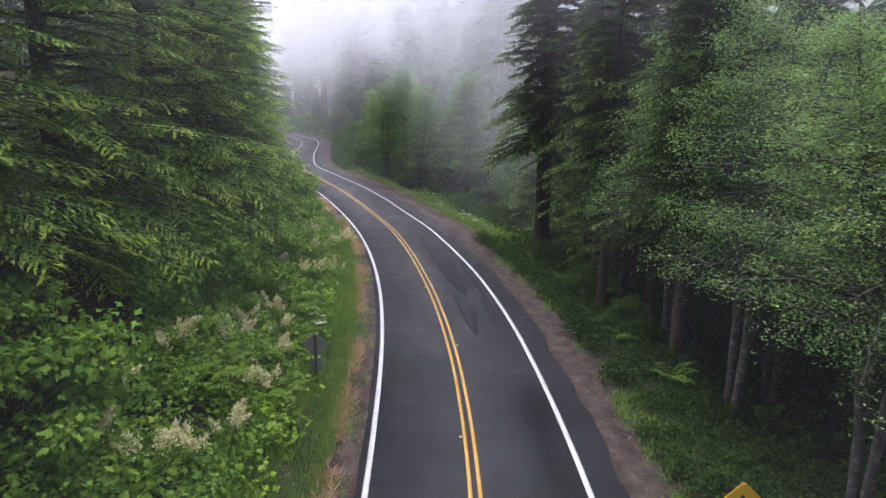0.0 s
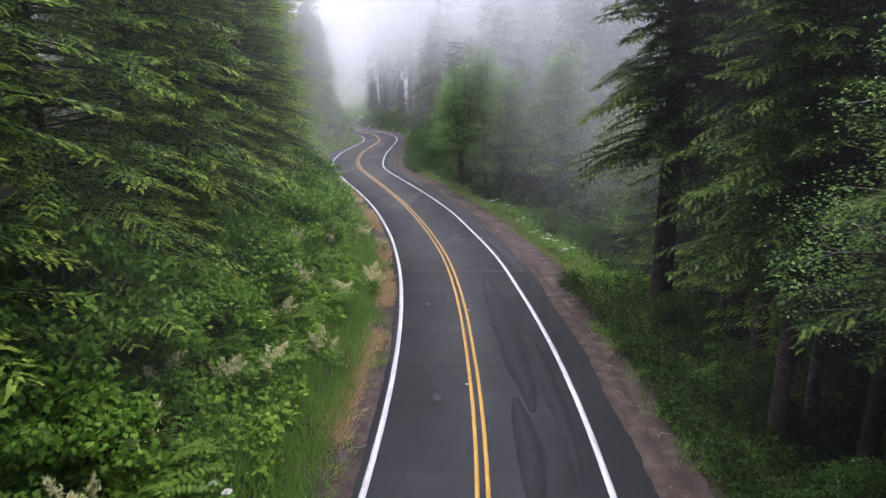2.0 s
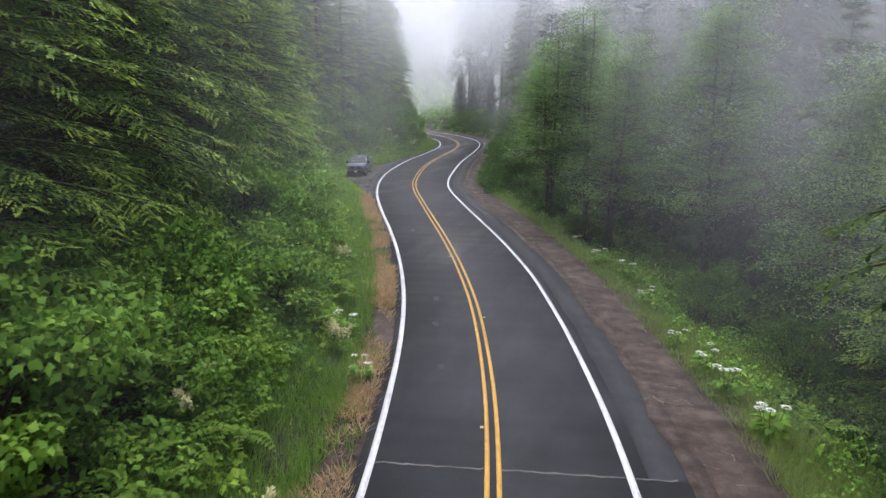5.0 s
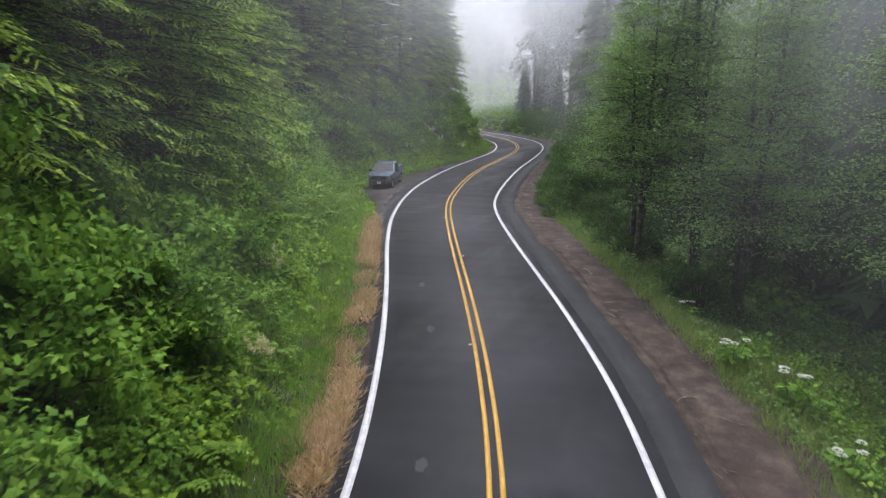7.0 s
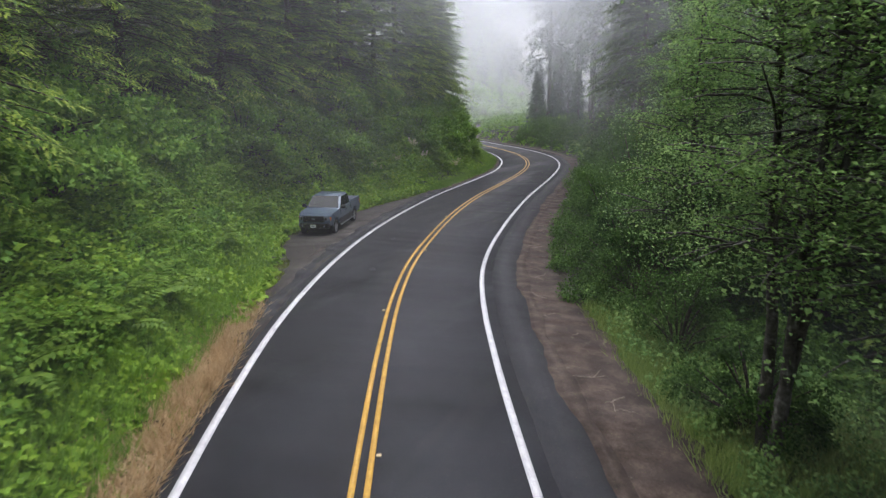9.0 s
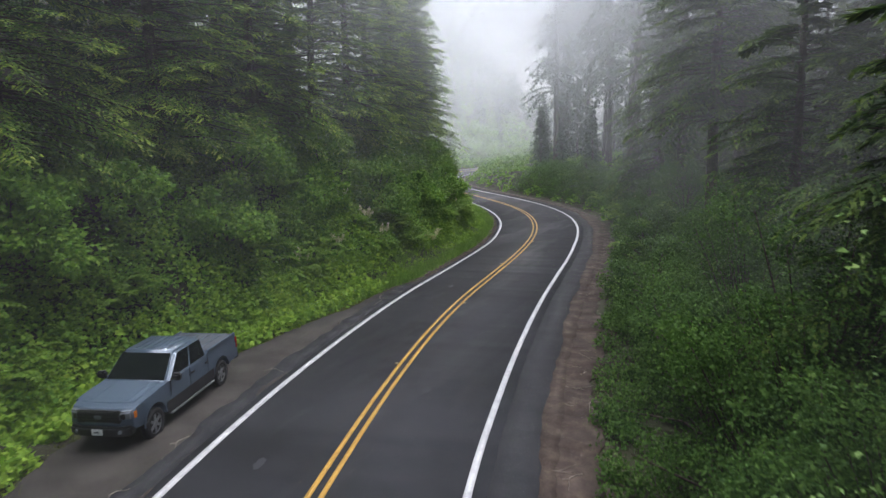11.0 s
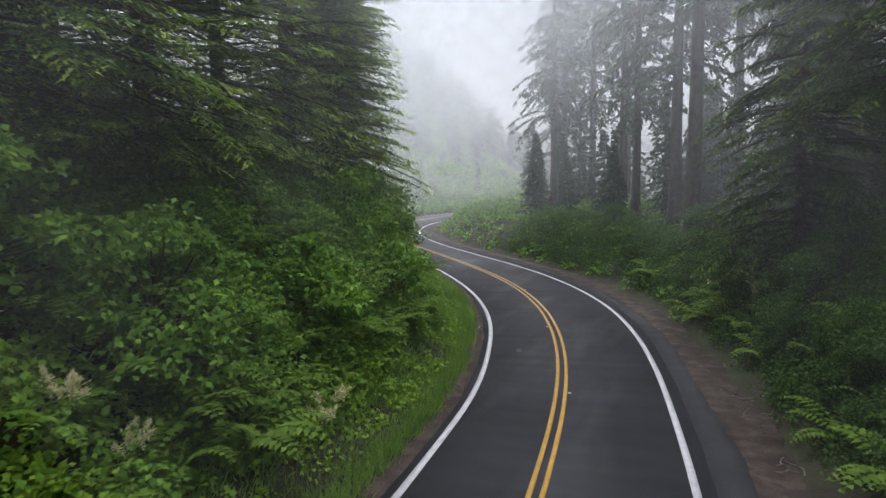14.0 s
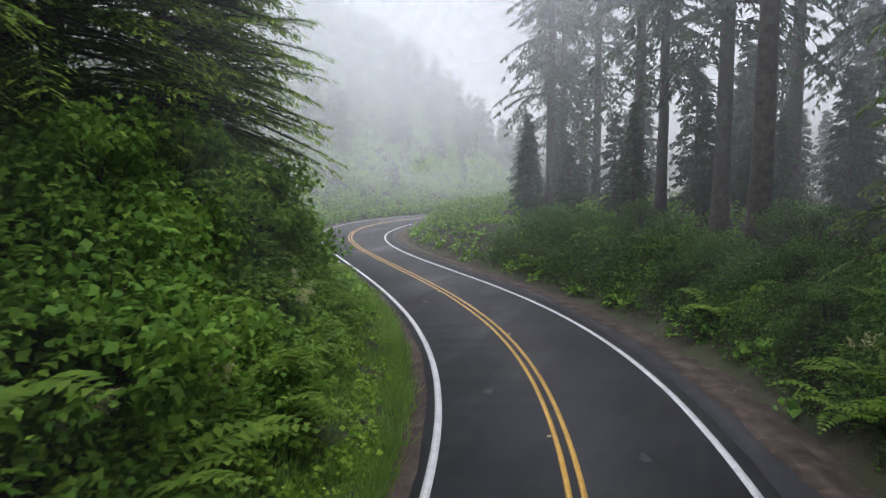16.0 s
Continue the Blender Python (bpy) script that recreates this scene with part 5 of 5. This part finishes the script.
def diamond(bm, size, y0, y1, cut=0.06):
    k = size / math.sqrt(2)
    pts = []
    for a in (0, 90, 180, 270):
        for d in (-1, 1):
            c, s = math.cos(radians(a)), math.sin(radians(a))
            pts.append((c * (k - cut) - s * d * cut, s * (k - cut) + c * d * cut))
    f = [bm.verts.new((x, y0, z)) for x, z in pts]
    b = [bm.verts.new((x, y1, z)) for x, z in pts]
    bm.faces.new(f)
    bm.faces.new(b[::-1])
    for i in range(8):
        bm.faces.new((f[i], b[i], b[(i + 1) % 8], f[(i + 1) % 8]))
    bmesh.ops.recalc_face_normals(bm, faces=bm.faces)


def warning_sign(face, tall, size, plaque):
    """A diamond sign on a post; its face looks along -y."""
    t = new("road_sign")
    bm = bmesh.new()
    box(bm, -0.05, 0.05, -0.05, 0.05, -0.4, tall + size * 0.6, 0.008)
    part("post", bm, SIGN_WOOD, t, "weathered wooden post")
    bm = bmesh.new()
    diamond(bm, size, -0.075, -0.06)
    bmesh.ops.translate(bm, verts=bm.verts, vec=(0, 0, tall))
    part("panel", bm, face, t, "diamond-shaped panel")
    if plaque:
        bm = bmesh.new()
        box(bm, -0.24, 0.24, -0.075, -0.062, tall - size * 0.72 - 0.48, tall - size * 0.72, 0.003)
        part("plaque", bm, face, t, "small square panel below")
    for z in (tall - 0.2, tall + 0.2):
        bm = bmesh.new()
        bmesh.ops.create_cone(bm, cap_ends=True, segments=8, radius1=0.018, radius2=0.018, depth=0.14, matrix=Matrix.Translation((0, 0, z)) @ Matrix.Rotation(radians(90), 4, "X"))
        part("bolt", bm, CHROME, t)
    return t


s1 = tagged(warning_sign(GREY_METAL, 1.68, 0.71, True), "back of a grey metal diamond sign on a wooden post", "road sign")
p = (-4.63, 23.05)
s1.matrix_basis = pose(p[0], p[1], float(height(p[0], p[1])[0]), 0, 0, 185)
s2 = tagged(warning_sign(SIGN_YELLOW, 2.0, 0.76, False), "yellow diamond curve sign with a black arrow beside the road", "road sign")
bm = bmesh.new()
for pts in (((-0.05, -0.28), (0.04, -0.28), (0.04, 0.0), (-0.05, 0.0)), ((-0.14, 0.0), (0.13, 0.0), (-0.005, 0.20))):
    bm.faces.new([bm.verts.new((x, -0.080, 2.0 + z)) for x, z in pts])
r = bmesh.ops.extrude_face_region(bm, geom=bm.faces[:])
bmesh.ops.translate(bm, verts=[v for v in r["geom"] if isinstance(v, bmesh.types.BMVert)], vec=(0, 0.004, 0))
bmesh.ops.recalc_face_normals(bm, faces=bm.faces)
part("arrow", bm, SIGN_BLACK, s2, "black arrow")
SIGN2_AT = (7.04, 13.85)
s2.matrix_basis = pose(*SIGN2_AT, float(height(*SIGN2_AT)[0]), 0, 0, 0)


# ---- flowers and ferns ----
def goatsbeard(seed):
    """Stems with feathery cream plumes over a tuft of leaves."""
    g = np.random.RandomState(seed)
    t = new("goatsbeard_plant")
    k = 6
    az = g.uniform(0, 2 * np.pi, k)
    out = np.stack([np.cos(az), np.sin(az), 0 * az], 1) * g.uniform(0.15, 0.5, (k, 1))
    tip = out + np.array([0, 0, 1.0]) * g.uniform(0.9, 1.35, (k, 1))
    stems = np.stack([out * 0.1, out * 0.5 + np.array([0, 0, 0.6]), tip], 1)
    for i in range(k):
        st = put("stem", mesh_np("stem", *tubes(stems[i:i + 1], np.array([[0.012, 0.009, 0.005]]), 4)), FERN, t)
        m = 90
        d = unit(tip[i] - stems[i, 1] + g.normal(0, 0.1, 3) + out[i] * 0.6)
        s = g.rand(m)
        c = tip[i] - d * 0.1 + d * (s * 0.5)[:, None] + g.normal(0, 1, (m, 3)) * (0.10 * (1.1 - s))[:, None]
        v, q = sprays(c, d + g.normal(0, 0.7, (m, 3)), np.array([0, 0, 1.2]) + g.normal(0, 0.8, (m, 3)), g.uniform(0.07, 0.16, m), g.uniform(0.04, 0.06, m))
        put("plume", mesh_np("plume", v, None, q), BLOSSOM, st, "feathery cream flower plume")["kind"] = "stuff"
    m = 160
    c = g.normal(0, 0.28, (m, 3)) * np.array([1, 1, 0.5]) + np.array([0, 0, 0.45])
    v, q = leaves(c, g.normal(0, 1, (m, 3)) * np.array([1, 1, 0.3]), np.array([0, 0, 1.0]) + g.normal(0, 0.4, (m, 3)), g.uniform(0.1, 0.2, m), g.uniform(0.05, 0.1, m))
    put("leaf_tuft", mesh_np("leaf_tuft", v, q), BRUSH, t)["kind"] = "stuff"
    return tagged(t, "", "flower")


def parsnip(seed):
    """Tall stems with flat white flower heads over broad leaves."""
    g = np.random.RandomState(seed)
    t = new("cow_parsnip_plant")
    for i in range(4):
        a = g.uniform(0, 2 * np.pi)
        tip = np.array([math.cos(a) * 0.3, math.sin(a) * 0.3, g.uniform(0.8, 1.2)])
        st = put("stem", mesh_np("stem", *tubes(np.array([[[0, 0, 0], tip * 0.6, tip]]), np.array([[0.015, 0.012, 0.008]]), 5)), FERN, t)
        m = 60
        r, b = 0.10 * np.sqrt(g.rand(m)), g.uniform(0, 2 * np.pi, m)
        c = tip + np.stack([r * np.cos(b), r * np.sin(b), 0.03 - r * r * 2], 1)
        v, q = leaves(c, np.stack([np.cos(b), np.sin(b), 0.2 + 0 * b], 1), np.array([0, 0, 1.0]) + g.normal(0, 0.2, (m, 3)), np.full(m, 0.05), np.full(m, 0.04))
        put("flower_head", mesh_np("flower_head", v, q), WHITE_BLOOM, st, "flat white flower head")["kind"] = "stuff"
    m = 26
    az = g.uniform(0, 2 * np.pi, m)
    c = np.stack([np.cos(az) * 0.15, np.sin(az) * 0.15, g.uniform(0.2, 0.7, m)], 1)
    v, q = leaves(c, np.stack([np.cos(az), np.sin(az), g.uniform(-0.3, 0.3, m)], 1), np.tile([0, 0, 1.0], (m, 1)) + g.normal(0, 0.2, (m, 3)), g.uniform(0.25, 0.42, m), g.uniform(0.2, 0.34, m))
    put("leaf_tuft", mesh_np("leaf_tuft", v, q), BRUSH, t)["kind"] = "stuff"
    return tagged(t, "", "flower")


def fern_plant(seed, fronds=9):
    g = np.random.RandomState(seed)
    t = new("sword_fern")
    m = 12
    s = np.linspace(0.08, 1, m)
    mid = np.stack([s * 0.85, 0 * s, 0.75 * s - 0.62 * s ** 2.3], 1)
    c = np.concatenate([mid, mid])
    sd = np.concatenate([np.ones(m), -np.ones(m)])
    d = np.stack([0 * sd + 0.35, sd, -0.15 + 0 * sd], 1)
    ln = np.tile(0.19 * np.sin(np.pi * (0.12 + 0.86 * s)) + 0.02, 2)
    v, q = leaves(c, d, np.tile([0.2, 0, 1.0], (2 * m, 1)), ln, 0 * ln + 0.07)
    rib, rq = tubes(mid[None], np.full((1, m), 0.006), 3)
    v, q = joined([(v, q), (rib, rq)])
    shared = mesh_np("frond", v, q)
    shared.materials.append(FERN)
    for i in range(fronds):
        f = new("frond", shared)
        f.parent = t
        f.matrix_basis = pose(0, 0, 0.03, g.uniform(-10, 10), g.uniform(-22, 14), 360 * i / fronds + g.uniform(-14, 14)) @ Matrix.Scale(g.uniform(0.8, 1.2), 4)
    return tagged(t, "", "fern")


WHITE_BLOOM = foliage("white_blossom", [(0.34, 0.36, 0.30), (0.45, 0.47, 0.40), (0.55, 0.57, 0.50)], thin=0.2)
GOAT = [Kind(goatsbeard(91 + i), "goatsbeard with feathery cream plumes on the bank", "goatsbeard plants") for i in range(2)]
PARSNIP = Kind(parsnip(95), "cow parsnip with flat white flower heads", "cow parsnip plants")
FERNS = [Kind(fern_plant(97 + i), "green sword fern with arching fronds on the bank", "sword ferns") for i in range(2)]
for x, y in ((-7.2, 12.6), (-6.4, 13.4), (-7.6, 14.2), (-6.0, 14.6), (-5.4, 19.6), (-6.2, 24.0), (-6.6, 25.2), (-5.8, 21.6), (-5.9, 18.2), (-6.9, 22.6), (-7.4, 17.4), (-6.6, 20.2), (-5.6, 15.8), (-8.9, 41.3), (-9.2, 41.8), (-9.9, 49.3), (-7.0, 47.1), (-6.9, 46.6), (-10.2, 57.2), (-8.4, 33.5), (-7.6, 29.5), (-7.0, 31.2), (-8.8, 30.4), (-6.4, 33.0), (-7.4, 36.4), (-9.6, 35.6), (-8.0, 39.6), (-7.2, 42.4), (-6.8, 27.2), (-8.6, 26.0), (-9.0, 28.2), (-5.9, 36.8), (-9.4, 38.2), (-8.2, 35.0), (-9.9, 44.0), (-14.1, 65.5), (-15.2, 63.0), (-17.2, 70.4), (-13.8, 60.2), (-32.5, 112.2), (-31.7, 124.0), (-32.5, 115.2), (-32.2, 119.0), (-33.1, 118.7), (-33.9, 117.5), (-31.9, 124.8), (-33.7, 121.8), (-34.6, 134.5), (-33.9, 131.2), (-36.6, 139.5), (-37.4, 141.2), (-21.6, 139.4), (-22.6, 142.4), (-23.4, 144.6)):
    GOAT[rng.randint(2)].at(x, y, rng.uniform(0, 360), rng.uniform(0.75, 1.0) if y < 80 else rng.uniform(0.55, 0.8))
for x, y in ((-5.1, 26.5), (-5.4, 27.6), (-8.6, 55.5), (-10.6, 58.6), (2.1, 58.7), (1.6, 60.8), (3.0, 56.4), (0.8, 63.0), (-2.9, 73.5), (-1.4, 72.0), (-4.5, 78.0), (-0.4, 69.2), (-36.2, 106.5), (-35.0, 104.2)):
    PARSNIP.at(x, y, rng.uniform(0, 360), rng.uniform(0.8, 1.15))
for y0, y1, o0, o1, count in ((8, 75, -2.8, -6.8, 84), (108, 160, -2.7, -6.8, 130), (76, 106, -2.6, -6.5, 46), (18, 60, 4.5, 8.0, 12), (112, 160, 3.2, 6.5, 44)):
    for i in range(count):
        y = rng.uniform(y0, y1)
        p = beside(y, rng.uniform(o0, o1) - (apron(y) if o0 < 0 else 0))
        f = FERNS[rng.randint(2)].at(p[0], p[1], rng.uniform(0, 360), rng.uniform(1.1, 1.6) if y1 < 100 else rng.uniform(1.2, 1.9))
        f.location.z += 0.12


# ---- details of the road ----
PATCH = surface("worn_shoulder_asphalt", [(0.3, (0.015, 0.015, 0.018)), (0.7, (0.026, 0.026, 0.029))], 0.8, 30, 0.85, 0.15, 0.005, 0.25)
SEAM = surface("pale_joint_filler", [(0.3, (0.07, 0.065, 0.06)), (0.7, (0.10, 0.095, 0.09))], 4, 30, 0.9, 0.1, 0.003)
strip("shoulder_asphalt", PATCH, HALF_R + 0.42, HALF_R + 1.45, 0.004, "worn grey asphalt shoulder with a joint beside the lane", "shoulder", 0.004, 0.03, a=92, seed=8)

strip("asphalt_spill", PATCH, -HALF_L - 0.95, -HALF_L - 0.22, -0.005, "dark asphalt worn into the gravel pull-out", "shoulder", 0.02, 0.2, a=127, b=158, seed=14, grit=0.06)
strip("dirt_spill", DIRT, HALF_R + np.interp(ST, [0, 40, 60, 110, 140], [1.12, 1.12, 1.42, 1.42, 1.02]), HALF_R + 1.85, 0.0055, "brown dirt washed over the asphalt edge", "shoulder", 0.02, 0.13, seed=12, grit=0.06)


DAMP = surface("damp_dark_asphalt", [(0.3, (0.0106, 0.0108, 0.0132)), (0.7, (0.0142, 0.0146, 0.0178))], 1.5, 30, 0.85, 0.1, 0.003, 0.2)
for k, (y0, y1, u, w) in enumerate(((29, 36, 1.35, 0.40), (35, 51, 1.75, 0.60), (31, 42, 2.6, 0.30))):
    reach = w * np.sin(np.pi * np.clip((ST - y0) / (y1 - y0), 0.02, 0.98)) ** 0.6
    strip("damp_patch", DAMP, u - reach + 0.12 * wave(ST, 0 * ST, 0.5, k), u + reach + 0.1 * wave(ST, 0 * ST, 0.7, k + 3), 0.003, "dark damp patch on the asphalt lane", "stain", 0.0028, 0.03, a=int(y0 - ST[0]), b=int(y1 - ST[0]) + 1, seed=40 + k)


def across(y, u0, u1, wide, material, name, label, z=0.005):
    """A thin band right across the road."""
    i = int(round(y - ST[0]))
    m, n, t = MID[i], NOR[i], TAN[i]
    v = []
    g = np.random.RandomState(int(y))
    us = np.linspace(u0, u1, 24)
    for u in us:
        w = wide * g.uniform(0.6, 1.4)
        j = g.normal(0, 0.015)
        for s in (-1, 1):
            q = m + n * u + t * (j + s * w / 2)
            v.append((q[0], q[1], float(crown_z(i, u)) + z))
    f = [(2 * k, 2 * k + 2, 2 * k + 3, 2 * k + 1) for k in range(23)]
    bm = bmesh.new()
    vs = [bm.verts.new(c) for c in v]
    for q in f:
        bm.faces.new([vs[k] for k in q])
    r = bmesh.ops.extrude_face_region(bm, geom=bm.faces[:])
    bmesh.ops.translate(bm, verts=[e for e in r["geom"] if isinstance(e, bmesh.types.BMVert)], vec=(0, 0, -0.004))
    bmesh.ops.recalc_face_normals(bm, faces=bm.faces)
    return tagged(part(name, bm, material), label, "road joint", kind="structure")


i52 = int(52 - ST[0])
across(52, -HALF_L[i52] + 0.1, -0.22, 0.05, SEAM, "road_joint", "pale transverse joint in the asphalt")
across(52, 0.22, HALF_R[i52] + 1.1, 0.05, SEAM, "road_joint", "pale transverse joint in the asphalt")


def marker():
    bm = bmesh.new()
    box(bm, -0.05, 0.05, -0.05, 0.05, 0, 0.022, 0.008)
    return tagged(part("road_marker", bm, plain("yellowed_marker", (0.34, 0.27, 0.13), 0.5)), "small raised yellow marker beside the centre line", "road marker", "road markers")


MARK = Kind(marker(), "small raised yellow marker beside the centre line", "road markers")
for k, y in enumerate(np.arange(20, 200, 8.6)):
    i = int(y - ST[0])
    q = MID[i] + NOR[i] * (0.27 if k % 2 else -0.27)
    o = MARK.at(q[0], q[1], math.degrees(math.atan2(TAN[i][1], TAN[i][0])))
    o.location.z = lay(q[0], q[1]) + 0.001

TWIG = surface("grey_dead_wood", [(0.3, (0.10, 0.085, 0.07)), (0.7, (0.24, 0.21, 0.18))], 6, 30, 0.9, 0.3, 0.004)


def twig(seed):
    g = np.random.RandomState(seed)
    ln = g.uniform(0.35, 0.9)
    k = np.linspace(-0.5, 0.5, 6)
    p = np.stack([k * ln, np.cumsum(g.normal(0, 0.03, 6)), 0.012 + 0 * k], 1)
    q = np.stack([p[3], p[3] + [0.12, 0.10, 0.01], p[3] + [0.2, 0.22, 0.0], p[3] + [0.25, 0.26, 0], p[3] + [0.27, 0.3, 0], p[3] + [0.3, 0.33, 0]])
    v, f = tubes(np.stack([p, q]), np.stack([np.linspace(0.014, 0.005, 6), np.linspace(0.008, 0.003, 6)]), 5)
    return put("twig", mesh_np("twig", v, f), TWIG)


k = np.linspace(0, 1, 8)
foot = float(height(-4.6, 83.2)[0])
pole = np.stack([-4.6 + 2.6 * k, 83.2 + 1.6 * k, foot + 0.05 + 1.7 * k - 0.3 * k * k], 1)
tagged(put("fallen_pole", mesh_np("fallen_pole", *tubes(pole[None], np.linspace(0.07, 0.04, 8)[None], 7)), TWIG), "dead grey pole leaning in the brush beside the road", "fallen branch")
TWIGS = [Kind(tagged(twig(120 + i), "", "twig"), "dry grey fallen twig on the dirt shoulder", "fallen twigs") for i in range(4)]
for i in range(150):
    p = beside(rng.uniform(14, 150), rng.uniform(1.4, 2.9) if i % 4 else -rng.uniform(0.6, 1.0))
    o = TWIGS[rng.randint(4)].at(p[0], p[1], rng.uniform(0, 360), rng.uniform(0.6, 1.4))
    o.location.z = lay(p[0], p[1]) - 0.02
STONE_MAT = surface("grey_brown_stone", [(0.3, (0.06, 0.05, 0.042)), (0.7, (0.15, 0.13, 0.11))], 5, 30, 0.9, 0.4, 0.01)


def stone(seed):
    bm = bmesh.new()
    bmesh.ops.create_icosphere(bm, subdivisions=1, radius=0.06)
    g = np.random.RandomState(seed)
    for v in bm.verts:
        v.co *= g.uniform(0.7, 1.3)
        v.co.z *= 0.6
    return part("stone", bm, STONE_MAT)


STONES = [Kind(tagged(stone(140 + i), "", "stone"), "small grey-brown stone on the dirt shoulder", "loose stones") for i in range(3)]
for i in range(110):
    p = beside(rng.uniform(14, 150), rng.uniform(1.3, 2.8) if i % 3 else -rng.uniform(0.6, 1.1))
    o = STONES[rng.randint(3)].at(p[0], p[1], rng.uniform(0, 360), rng.uniform(0.4, 1.1))
    o.location.z = lay(p[0], p[1]) - 0.01


# pale worn stains in the left lane
STAIN = surface("pale_worn_asphalt", [(0.3, (0.019, 0.0195, 0.024)), (0.7, (0.028, 0.029, 0.034))], 3, 30, 0.8, 0.1, 0.003, 0.25)


def stain(seed):
    g = np.random.RandomState(seed)
    bm = bmesh.new()
    k = 14
    vs = [bm.verts.new((math.cos(2 * math.pi * i / k) * 0.14 * g.uniform(0.6, 1.2), math.sin(2 * math.pi * i / k) * 0.30 * g.uniform(0.6, 1.2), 0.0045)) for i in range(k)]
    bm.faces.new(vs)
    r = bmesh.ops.extrude_face_region(bm, geom=bm.faces[:])
    bmesh.ops.translate(bm, verts=[e for e in r["geom"] if isinstance(e, bmesh.types.BMVert)], vec=(0, 0, -0.004))
    bmesh.ops.recalc_face_normals(bm, faces=bm.faces)
    return part("stain", bm, STAIN)


for k, (y, u) in enumerate(((36, -1.3), (46, -1.6), (58, -1.5), (61.5, -1.7), (65.4, -1.6), (72, -1.5), (76, -1.7), (93, -1.4), (99, -1.7), (104, 1.2), (117, -1.3), (136, -1.6), (139, 1.6), (143, -1.5), (151, 1.4), (155, -1.6))):
    i = int(round(y - ST[0]))
    o = tagged(stain(200 + k), "small pale worn stain on the asphalt", "stain", kind="structure")
    q = MID[i] + NOR[i] * u
    o.matrix_basis = pose(q[0], q[1], lay(q[0], q[1]), math.degrees(ROAD_H[i + 1] - ROAD_H[i]), -math.degrees(ROAD_C[i]), math.degrees(math.atan2(-TAN[i][0], TAN[i][1])))
